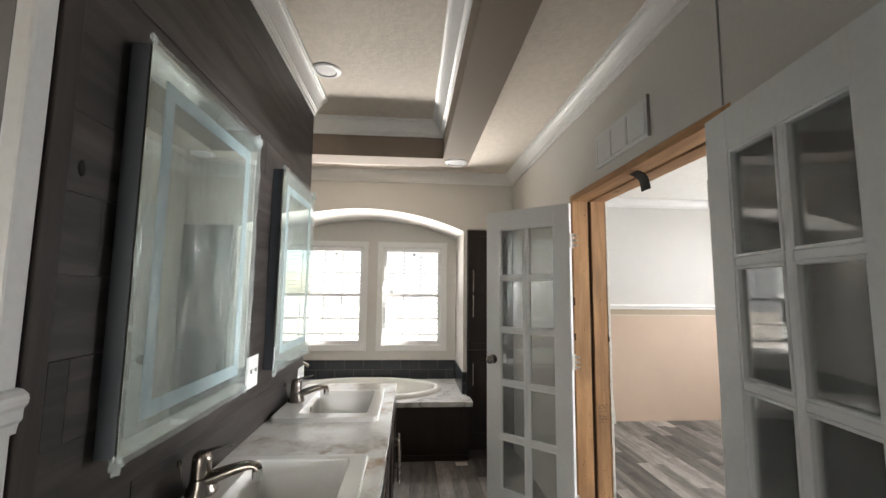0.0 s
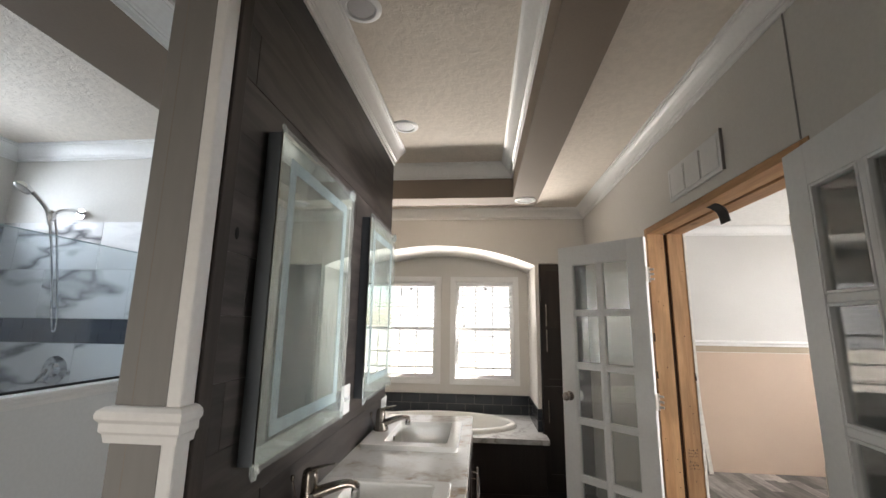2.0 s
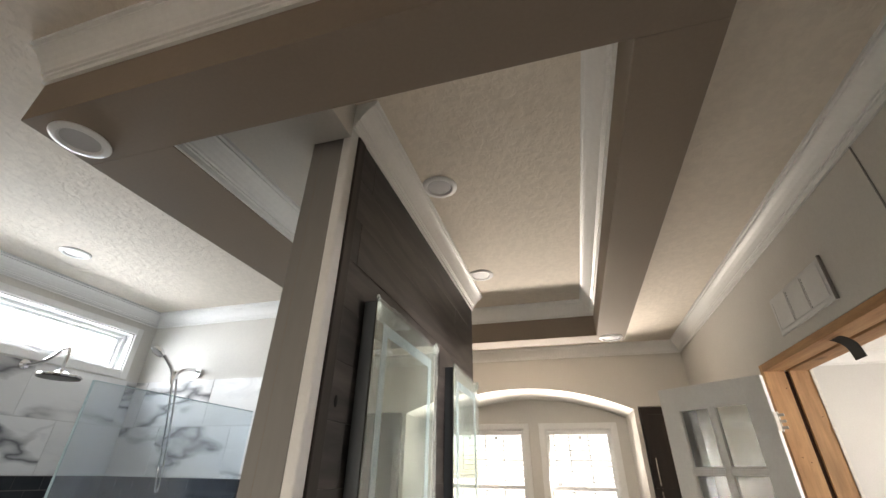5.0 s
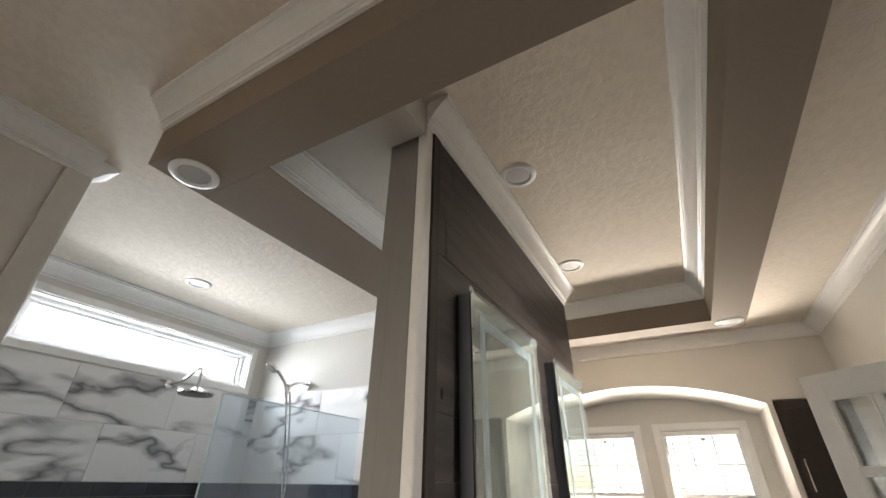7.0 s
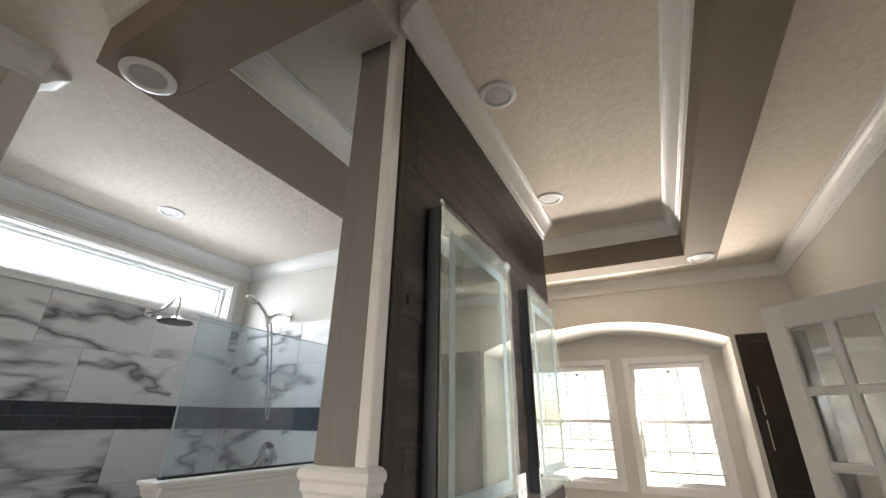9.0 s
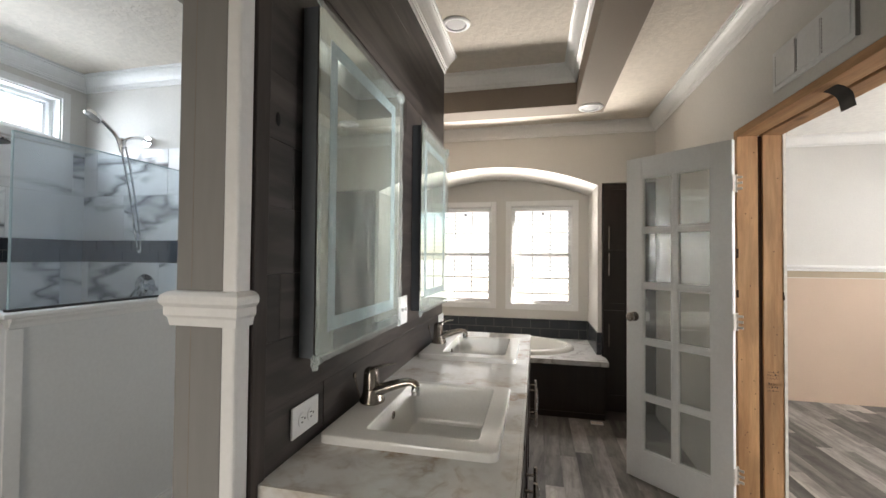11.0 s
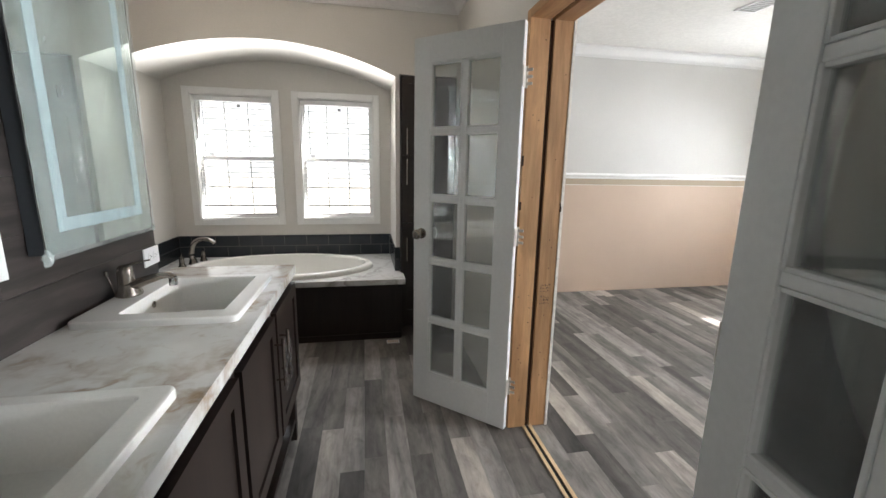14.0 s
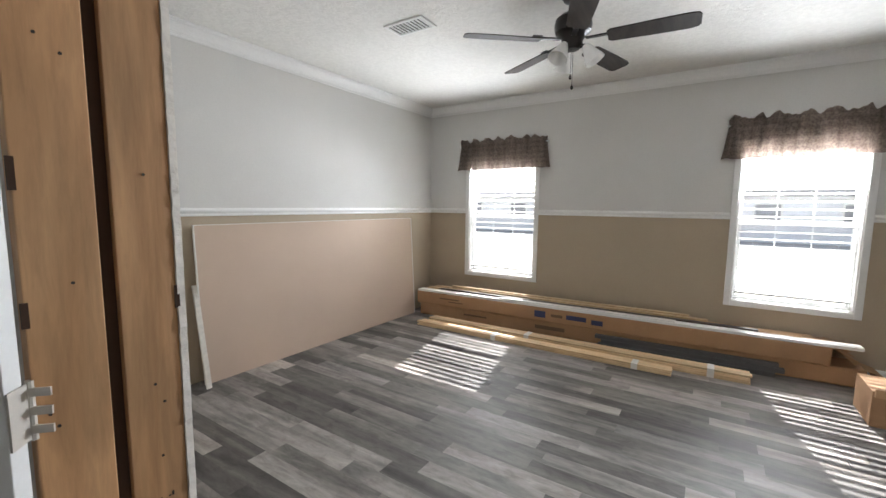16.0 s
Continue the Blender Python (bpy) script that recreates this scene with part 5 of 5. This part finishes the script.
grille = thing("wall_vent", (WX0, 1.16, 2.26), "white stamped return-air grille over the doorway", "vent")
part("plate", boxes((WX0 - 0.008, WX0 - 0.0005, 0.893, 1.388, 2.145, 2.325), bevel=0.003), DOOR_WHITE, grille)
for k in range(3):
    y0 = 0.915 + k * 0.152
    part("louvre_panel", boxes((WX0 - 0.0125, WX0 - 0.0085, y0, y0 + 0.138, 2.165, 2.307), bevel=0.002), DOOR_WHITE, grille)
    part("slot_row", boxes(*[(WX0 - 0.0090, WX0 - 0.0082, y0 + 0.140, y0 + 0.147, 2.17 + j * 0.0138, 2.178 + j * 0.0138) for j in range(10)]), DARK, grille)
part("edge_shadow", boxes((WX0 - 0.012, WX0 - 0.0005, 0.887, 0.8925, 2.145, 2.33)), POST_GREY, grille)
setting("wall_panel_seam", boxes((WX0 - 0.003, WX0 - 0.0005, 0.484, 0.490, OZ + 0.04, CZ - 0.1)), POST_GREY, "open vertical seam between wall panels", "trim")

fv = thing("floor_vent", (1.075, 2.945, 0), "small pale floor register by the tub", "vent")
part("frame", boxes((1.025, 1.125, 2.915, 2.975, 0.0, 0.005), bevel=0.001), LABEL, fv)
part("slots", boxes(*[(1.035 + 0.014 * k, 1.041 + 0.014 * k, 2.925, 2.965, 0.0048, 0.0056) for k in range(6)]), OAK, fv)

# ---- bedroom ----
for a, b, n in (((WX1, BY, 1.314), (BX, BY, 1.314), (0, -1, 0)), ((BX, -2.5, 1.314), (BX, -0.2015, 1.314), (-1, 0, 0)), ((BX, 0.7415, 1.314), (BX, 2.5785, 1.314), (-1, 0, 0)), ((BX, 3.5615, 1.314), (BX, BY, 1.314), (-1, 0, 0)), ((WX1, 1.80, 1.314), (WX1, BY, 1.314), (1, 0, 0))):
    setting("chair_rail", extrude_profile(RAIL, a, b, n), WHITE, "white moulded chair rail between two wall colours", "moulding")
setting("baseboard_bedroom", extrude_profile(BASE, (BX, -2.5, 0), (BX, BY, 0), (-1, 0, 0)), WHITE, "white baseboard", "baseboard")

sheet = thing("drywall_sheet", (4.27, 4.04, 0), "tan paper-faced drywall sheets leaning on the wall", "board")
def leaning(y_foot, y_top, x0, x1, length, th):
    bm = boxes((x0, x1, 0, th, 0, length))
    ang = math.atan2(y_top - y_foot, math.sqrt(length ** 2 - (y_top - y_foot) ** 2))
    for v in bm.verts:
        y, z = v.co.y, v.co.z
        v.co.y, v.co.z = y_foot + y * math.cos(ang) + z * math.sin(ang), z * math.cos(ang) - y * math.sin(ang) + th * math.sin(ang)
    return bm


part("front_sheet", leaning(4.015, 4.082, 2.97, 5.575, 1.215, 0.012), DRYWALL, sheet)
for ex in (2.96, 5.575):
    part("edge_tape", leaning(4.0125, 4.0795, ex, ex + 0.009, 1.217, 0.014), LABEL, sheet, "white taped sheet edge")
part("top_tape", boxes((2.96, 5.583, 4.079, 4.094, 1.214, 1.218)), LABEL, sheet)
scrap = thing("drywall_offcut", (2.93, 3.9, 0), "narrow white drywall offcut leaning at the doorway", "board")
part("strip", leaning(3.93, 4.07, 2.93, 2.968, 0.78, 0.013), GYPSUM, scrap)


def pile_box(bm, along0, along1, out0, out1, z0, z1, bevel=0.004):
    """A long box lying along the window wall, in the slightly skewed line of the pile."""
    b2 = boxes((out0, out1, along0, along1, z0, z1), bevel=bevel)
    for v in b2.verts:
        v.co.x += (3.95 - v.co.y) * 0.045
    return join(bm, b2)


def long_box(name, y0, y1, x0, x1, z0, z1, mat, label, category, bevel=0.004):
    t = thing(name, ((x0 + x1) / 2, (y0 + y1) / 2, z0), label, category)
    part("body", pile_box(bmesh.new(), y0, y1, x0, x1, z0, z1, bevel), mat, t)
    return t


lower = long_box("long_carton", -0.20, 3.93, 5.585, 5.88, 0.0, 0.148, CARTON, "long brown cardboard carton lying on the floor", "box", 0.014)
upper = long_box("long_carton", 0.02, 3.955, 5.556, 5.87, 0.1485, 0.302, CARTON, "long brown printed cardboard carton, torn at one end", "box", 0.013)
for y0, y1, z0, z1, mat in ((2.30, 2.42, 0.20, 0.27, PRINT_BLUE), (1.88, 2.08, 0.215, 0.262, PRINT_BLUE), (1.72, 1.83, 0.20, 0.25, PRINT_BLUE), (3.35, 3.62, 0.24, 0.255, PRINT_DARK), (3.30, 3.50, 0.21, 0.222, PRINT_DARK), (2.12, 2.24, 0.22, 0.25, PRINT_DARK)):
    part("printed_mark", pile_box(bmesh.new(), y0, y1, 5.5548, 5.557, z0 - 0.005, z1 - 0.005, 0), mat, upper, "dark printed mark")
for y0, y1, z0, z1 in ((2.1, 2.42, 0.06, 0.10), (3.0, 3.3, 0.07, 0.09)):
    part("printed_mark", pile_box(bmesh.new(), y0, y1, 5.5838, 5.586, z0, z1, 0), PRINT_DARK, lower, "faint printed mark")


def torn_flap(y, z, w, seed):
    rnd = random.Random(seed)
    bm = bmesh.new()
    rows = []
    for i in range(9):
        u = i / 8
        rows.append([bm.verts.new((5.57 + (3.95 - y) * 0.045 + w * u, y - rnd.uniform(0.06, 0.20) * t, z - 0.10 * t * t + rnd.uniform(-0.012, 0.012))) for t in (0, 0.5, 1)])
    for a, b in zip(rows, rows[1:]):
        for k in range(2):
            bm.faces.new((a[k], b[k], b[k + 1], a[k + 1]))
    bmesh.ops.solidify(bm, geom=bm.faces[:], thickness=0.004)
    return bm


part("torn_flap", torn_flap(0.03, 0.298, 0.30, 3), CARTON_IN, upper, "torn open cardboard end")
part("torn_flap", torn_flap(-0.19, 0.145, 0.29, 5), CARTON_IN, lower, "torn open cardboard end")
for nm, y0, y1, x0, x1, z0, z1, mat, lab in (
    ("trim_board", -0.16, 3.94, 5.557, 5.660, 0.3025, 0.328, WHITE, "long white primed trim board on the cartons"),
    ("trim_board", 1.10, 2.85, 5.566, 5.636, 0.3285, 0.342, WHITE, "shorter white primed trim board lying on another"),
    ("trim_board", 0.48, 3.70, 5.665, 5.723, 0.3025, 0.340, DARK_TRIM, "long dark brown trim strip on the cartons"),
    ("cardboard_strip", 0.10, 1.60, 5.728, 5.865, 0.3025, 0.312, CARTON_IN, "flat cardboard strip on the cartons"),
    ("trim_board", 1.70, 3.92, 5.728, 5.790, 0.3025, 0.330, OAK, "raw wood trim strip on the cartons"),
    ("trim_board", 0.85, 3.85, 5.796, 5.860, 0.3125, 0.338, OAK, "raw wood trim strip on the cartons"),
    ("trim_board", 0.95, 3.20, 5.740, 5.792, 0.3305, 0.352, OAK, "raw wood trim strip on top of the stack"),
    ("trim_board", 1.00, 3.60, 5.800, 5.856, 0.3385, 0.362, OAK, "raw wood trim strip on top of the stack"),
    ("metal_trim", 0.36, 1.75, 5.500, 5.552, 0.0, 0.040, GREY_TRIM, "grey metal channel on the floor beside the cartons"),
    ("metal_trim", 0.30, 1.72, 5.505, 5.553, 0.0405, 0.080, GREY_TRIM, "grey metal channel lying on another"),
    ("metal_trim", 0.34, 1.78, 5.510, 5.554, 0.0805, 0.118, GREY_TRIM, "grey metal channel on top of two others"),
):
    long_box(nm, y0, y1, x0, x1, z0, z1, mat, lab, "trim", 0.003)


def floor_bundle(y0, y1, x0, x1, h, layers, skew, lab):
    t = thing("trim_bundle", ((x0 + x1) / 2, (y0 + y1) / 2, 0), lab, "trim", "bundles of trim")
    rnd = random.Random(int(y0 * 100))
    per = h / layers
    for k in range(layers):
        for j in range(2):
            w = (x1 - x0) / 2
            bm = boxes((x0 + j * w + 0.002, x0 + (j + 1) * w - 0.001, y0 + rnd.uniform(-0.01, 0.02), y1 + rnd.uniform(-0.02, 0.01), k * per, (k + 1) * per - 0.0015), bevel=0.0015)
            for v in bm.verts:
                v.co.x += (y1 - v.co.y) * skew
            part("strip", bm, OAK, t)
    for yy in (y0 + 0.25, (y0 + y1) / 2 + 0.3):
        bm = boxes((x0 - 0.001, x1 + 0.001, yy, yy + 0.05, 0.0, h + 0.001))
        for v in bm.verts:
            v.co.x += (y1 - v.co.y) * skew
        part("tape_band", bm, LABEL, t, "clear tape band")


floor_bundle(1.08, 3.66, 5.17, 5.285, 0.050, 3, 0.008, "bundle of raw wood trim strips on the floor")
floor_bundle(0.53, 3.60, 5.29, 5.42, 0.072, 4, 0.026, "taped bundle of raw wood trim on the floor")

carton = thing("small_carton", (5.2, -0.28, 0), "small open cardboard box with a red and white label", "box")
cb = boxes((5.05, 5.40, -0.46, -0.05, 0.0, 0.235), bevel=0.004)
part("body", cb, CARTON, carton)
part("flap", boxes((5.03, 5.05, -0.44, -0.06, 0.20, 0.255), bevel=0.003), CARTON_IN, carton)
part("paper_label", boxes((5.0478, 5.0495, -0.33, -0.14, 0.04, 0.18)), LABEL, carton, "white shipping label")
part("red_label", boxes((5.0474, 5.0493, -0.39, -0.34, 0.05, 0.17)), LABEL_RED, carton, "red printed strip")


def valance(yc, w, label):
    """Gathered fabric on a rod: pleats that widen downwards, with a ruffle above the rod pocket."""
    t = thing("valance", (BX - 0.06, yc, 1.82), label, "curtain", "window valances")
    bm = bmesh.new()
    n, rows = 120, []
    prof = [(1.825, 1.02, 0.046), (1.88, 1.0, 0.042), (1.96, 0.98, 0.036), (2.04, 0.962, 0.028), (2.09, 0.95, 0.018), (2.115, 0.945, 0.010), (2.125, 0.945, 0.016), (2.15, 0.945, 0.030), (2.185, 0.95, 0.040)]
    for z, sp, amp in prof:
        row = []
        for i in range(n + 1):
            u = i / n * 2 - 1
            ph = u * 22 + 2.6 * noise.noise(Vector((u * 3.1, yc, 0.3)))
            wave = math.sin(ph) * amp * (0.6 + 0.5 * noise.noise(Vector((u * 5, z * 1.2, yc)))) + 0.008 * noise.noise(Vector((u * 20, z * 3, 2)))
            zz = z + 0.010 * noise.noise(Vector((u * 9, yc, z)))
            if z > 2.13:
                zz += (z - 2.125) / 0.06 * (0.016 * math.sin(ph * 1.0 + 0.8) + 0.020 * noise.noise(Vector((u * 17, yc, 5))))
            side = max(0.0, abs(u) - 0.94) / 0.06
            row.append(bm.verts.new((BX - 0.085 - wave + side * 0.060, yc + u * w / 2 * sp, zz)))
        rows.append(row)
    for a, b in zip(rows, rows[1:]):
        for i in range(n):
            bm.faces.new((a[i], a[i + 1], b[i + 1], b[i]))
    bmesh.ops.solidify(bm, geom=bm.faces[:], thickness=0.002)
    part("fabric", bm, FABRIC, t, smooth=True)
    part("rod", tube([(BX - 0.045, yc - w / 2 * 0.95, 2.12), (BX - 0.045, yc + w / 2 * 0.95, 2.12)], 0.006, 8), VINYL, t)
    for sgn in (-1, 1):
        part("bracket", boxes((BX - 0.045, BX - 0.0005, yc + sgn * w / 2 * 0.95 - 0.006, yc + sgn * w / 2 * 0.95 + 0.006, 2.112, 2.128)), VINYL, t)


valance(3.06, 1.20, "gathered brown fabric valance over a bedroom window")
valance(0.25, 1.18, "gathered brown fabric valance over a bedroom window")

fan = thing("ceiling_fan", (4.06, 1.66, CZ), "dark bronze five-blade ceiling fan with frosted light shades", "ceiling fan")
FX, FY, FZ = 4.06, 1.66, 2.378
part("canopy", lathe([(0.075, 0.0), (0.075, -0.01), (0.060, -0.035), (0.030, -0.05)], 28, (FX, FY, CZ)), FAN_DARK, fan, smooth=True)
part("downrod", tube([(FX, FY, CZ - 0.045), (FX, FY, FZ + 0.16)], 0.014, 14), FAN_DARK, fan, smooth=True)
part("motor", lathe([(0.030, 0.165), (0.075, 0.155), (0.105, 0.13), (0.112, 0.09), (0.105, 0.055), (0.075, 0.03), (0.060, 0.0), (0.055, -0.03), (0.040, -0.045), (0.0005, -0.047)], 32, (FX, FY, FZ)), FAN_DARK, fan, smooth=True)
for k in range(5):
    a = -86 + 72 * k
    m = pose(FX, FY, FZ, 0, 0, a)
    bm = bmesh.new()
    outline = [(0.20, -0.045), (0.22, -0.058), (0.45, -0.066), (0.62, -0.068), (0.655, -0.060), (0.668, -0.040), (0.668, 0.040), (0.655, 0.060), (0.62, 0.068), (0.45, 0.066), (0.22, 0.058), (0.20, 0.045)]
    for z in (0.0, 0.006):
        bm.faces.new([bm.verts.new((x, y, z - y * 0.2)) for x, y in outline])
    lo, hi = list(bm.verts)[:12], list(bm.verts)[12:]
    for i in range(12):
        bm.faces.new((lo[i], lo[(i + 1) % 12], hi[(i + 1) % 12], hi[i]))
    bmesh.ops.transform(bm, matrix=m, verts=bm.verts)
    bl = part("blade", bm, BLADE, fan, "dark wood blade")
    iron = boxes((0.075, 0.25, -0.016, 0.016, 0.008, 0.016), (0.20, 0.26, -0.040, 0.040, 0.0095, 0.0145), bevel=0.003)
    bmesh.ops.transform(iron, matrix=m, verts=iron.verts)
    part("blade_iron", iron, FAN_DARK, bl)
for k in range(3):
    a = radians(40 + 120 * k)
    sh = lathe([(0.020, 0.02), (0.028, 0.0), (0.040, -0.035), (0.055, -0.075), (0.060, -0.095), (0.056, -0.095), (0.036, -0.035), (0.018, 0.0)], 24, cap=False)
    bmesh.ops.transform(sh, matrix=Matrix.Translation((FX + 0.085 * math.cos(a), FY + 0.085 * math.sin(a), FZ - 0.045)) @ Matrix.Rotation(a, 4, "Z") @ Matrix.Rotation(radians(-32), 4, "Y"), verts=sh.verts)
    s1 = part("glass_shade", sh, SHADE, fan, "frosted glass bell shade", smooth=True)
    part("arm", tube([(FX, FY, FZ - 0.03), (FX + 0.075 * math.cos(a), FY + 0.075 * math.sin(a), FZ - 0.03)], 0.012, 10), FAN_DARK, s1, smooth=True)
for dx, ln in ((0.02, 0.20), (-0.02, 0.15)):
    ch = tube([(FX + dx, FY, FZ - 0.045), (FX + dx, FY, FZ - 0.045 - ln)], 0.0013, 6)
    join(ch, lathe([(0.003, 0.0), (0.008, -0.012), (0.008, -0.024), (0.0005, -0.03)], 12, (FX + dx, FY, FZ - 0.045 - ln)))
    part("pull_chain", ch, FAN_DARK, fan, smooth=True)

cv = thing("ceiling_vent", (3.875, 2.77, CZ), "white louvred supply vent in the bedroom ceiling", "vent")
part("frame", boxes((3.78, 3.80, 2.60, 2.93, CZ - 0.010, CZ - 0.0005), (3.95, 3.97, 2.60, 2.93, CZ - 0.010, CZ - 0.0005), (3.80, 3.95, 2.60, 2.62, CZ - 0.010, CZ - 0.0005), (3.80, 3.95, 2.91, 2.93, CZ - 0.010, CZ - 0.0005)), PLASTIC, cv)
part("backing", boxes((3.80, 3.95, 2.62, 2.91, CZ - 0.003, CZ - 0.0008)), GREY_TRIM, cv)
for k in range(9):
    part("louvre", boxes((3.803, 3.947, 2.628 + k * 0.031, 2.640 + k * 0.031, CZ - 0.009, CZ - 0.0035)), PLASTIC, cv)

# ---- boards, tiles and planks ----
boards = thing("feature_boards", (-0.01, 0.88, 0), "charcoal-stained wide wood boards cladding the mirror wall", "cladding", kind="structure")
rnd = random.Random(11)
part("edge_board", boxes((-0.021, 0.003, 0.002, 0.046, 0.0, CZ - 0.098), bevel=0.002), BOARD_V, boards)
row = 0
z = 0.0
while z < CZ - 0.12:
    h = min(0.150, CZ - 0.10 - z)
    y = 0.0475
    cut_at = 0.0475 + (0.25, 0.95, 0.045, 1.25, 0.09, 0.75)[row % 6]
    for y0, y1 in ((y, min(cut_at, 1.755)), (cut_at, 1.755)):
        if y1 - y0 > 0.02:
            pr = rnd.uniform(-0.0012, 0.0012)
            part("board", boxes((-0.021, pr, y0 + 0.0002, y1 - 0.0003, z + 0.0002, z + h - 0.0003), bevel=0.0011), BOARD, boards)
    z += h
    row += 1


knot = lathe([(0.0005, 0.0016), (0.006, 0.0015), (0.010, 0.0008), (0.012, 0.0)], 14, (0.0008, 0.076, 1.698), "x", squash=(1.3, 0.7))
part("knot", knot, DARK, boards, "dark knot in the board")


def tile_field(name, label, axis, plane, sign, lo, hi, rows, length, gap, thick, mat, grout, stagger=0.5, start=0.0):
    """Rows (z0, z1) of tiles on a wall face; axis 'y' for a wall of constant x. Tiles alike share a mesh."""
    t = thing(name, ((plane, (lo + hi) / 2, rows[0][0]) if axis == "y" else ((lo + hi) / 2, plane, rows[0][0])), label, "tile", kind="structure")
    back = (plane + sign * 0.0005, plane + sign * (thick - 0.002))
    bx = (min(back), max(back), lo, hi, rows[0][0], rows[-1][1]) if axis == "y" else (lo, hi, min(back), max(back), rows[0][0], rows[-1][1])
    part("grout", boxes(bx), grout, t)
    made = {}
    for r, (z0, z1) in enumerate(rows):
        u = lo - (length * stagger if r % 2 else 0.0) - start
        while u < hi - 0.002:
            a, b = max(u, lo), min(u + length, hi)
            u += length
            if b - a < 0.012:
                continue
            key = (round(b - a, 3), round(z1 - z0, 3))
            if key not in made:
                w, h = (b - a) / 2 - gap / 2, (z1 - z0) / 2 - gap / 2
                q = boxes((0, thick, -w, w, -h, h)) if axis == "y" else boxes((-w, w, 0, thick, -h, h))
                for v in q.verts:
                    d = v.co.x if axis == "y" else v.co.y
                    if d > 0:
                        k = 1 - 0.0012 / max(w, 0.004), 1 - 0.0012 / h
                        if axis == "y":
                            v.co.y *= k[0]
                        else:
                            v.co.x *= k[0]
                        v.co.z *= k[1]
                        if sign < 0:
                            if axis == "y":
                                v.co.x = -thick
                            else:
                                v.co.y = -thick
                made[key] = mesh_of("tile", q, mat)
            c = ((plane + sign * 0.001, (a + b) / 2, (z0 + z1) / 2) if axis == "y" else ((a + b) / 2, plane + sign * 0.001, (z0 + z1) / 2))
            piece("tile", made[key], t, c)
    return t


LOW = [(0.11 + 0.3063 * i, 0.11 + 0.3063 * (i + 1)) for i in range(4)]
BAND = [(1.336, 1.411), (1.412, 1.487)]
HIGH = [(1.488, 1.798), (1.799, 2.112)]
for rows, ln, mat, gr, nm, lab, st in ((LOW, 0.61, TILE_MARBLE, GROUT, "marble_tiles", "large white marble-look wall tiles with grey veins", 0.5), (BAND, 0.152, TILE_BLACK, DARK_GROUT, "black_tile_band", "band of black subway tiles in the shower", 0.5), (HIGH, 0.61, TILE_MARBLE, GROUT, "marble_tiles", "large white marble-look wall tiles with grey veins", 0.4)):
    tile_field(nm, lab, "y", SX, 1, -0.6, SY, rows, ln, 0.002, 0.009, mat, gr, st, 0.13)
    tile_field(nm, lab, "x", SY, -1, SX + 0.011, -1.10, rows, ln, 0.002, 0.009, mat, gr, st, 0.25)
TUBROWS = [(DZ + 0.001, DZ + 0.103), (DZ + 0.104, DZ + 0.206)]
lab = "dark slate subway tile splash round the tub"
tile_field("tub_tiles", lab, "x", BACK, -1, -0.818, 1.113, TUBROWS, 0.205, 0.003, 0.010, TILE_BLACK, DARK_GROUT)
tile_field("tub_tiles", lab, "y", -0.83, 1, ARCH - 0.004, BACK, TUBROWS, 0.205, 0.003, 0.010, TILE_BLACK, DARK_GROUT)
tile_field("tub_tiles", lab, "y", 1.125, -1, ARCH - 0.004, BACK, TUBROWS, 0.205, 0.003, 0.010, TILE_BLACK, DARK_GROUT)
tile_field("tub_tiles", lab, "x", ARCH, -1, 1.115, 1.160, TUBROWS, 0.205, 0.003, 0.010, TILE_BLACK, DARK_GROUT)
tile_field("tub_tiles", lab, "x", ARCH, -1, -1.39, -0.82, TUBROWS, 0.205, 0.003, 0.010, TILE_BLACK, DARK_GROUT)


def plank_floor(name, label, x0, x1, y0, y1, seed, w=0.110, ln=0.74):
    """Planks along y, with random butt joints; whole planks share one mesh."""
    t = thing(name, ((x0 + x1) / 2, (y0 + y1) / 2, 0), label, "floor", kind="structure")
    rnd = random.Random(seed)
    made = {}
    x = x0
    while x < x1 - 0.01:
        ww = min(w, x1 - x)
        y = y0 - rnd.uniform(0.1, 0.8) * ln
        while y < y1 - 0.02:
            a, b = max(y, y0), min(y + ln, y1)
            y += ln
            if b - a < 0.03:
                continue
            key = (round(ww, 3), round(b - a, 2))
            if key not in made:
                p, q = ww / 2, (b - a) / 2
                bm = boxes((-p + 0.0002, p - 0.0002, -q + 0.0002, q - 0.0002, -0.010, 0.0))
                for v in bm.verts:
                    if v.co.z < -0.001:
                        v.co.x, v.co.y = math.copysign(p, v.co.x), math.copysign(q, v.co.y)
                made[key] = mesh_of("plank", bm, PLANK)
            piece("plank", made[key], t, (x + ww / 2, (a + b) / 2, 0.0))
        x += w
    return t


plank_floor("floor_bathroom", "grey-brown wood-look plank floor in the bathroom", -1.35, 1.716, -1.6, 3.05, 5)
plank_floor("floor_bedroom", "grey-brown wood-look plank floor in the bedroom", 1.734, 6.08, -0.45, 4.12, 9)
setting("floor_rest", boxes((-2.6, -1.352, -2.5, 3.05, -0.011, -0.001), (-1.35, 1.733, -2.5, -1.602, -0.011, -0.001), (1.735, 6.08, -2.5, -0.452, -0.011, -0.001)), PLANK, "grey-brown plank floor past the laid planks", "floor")
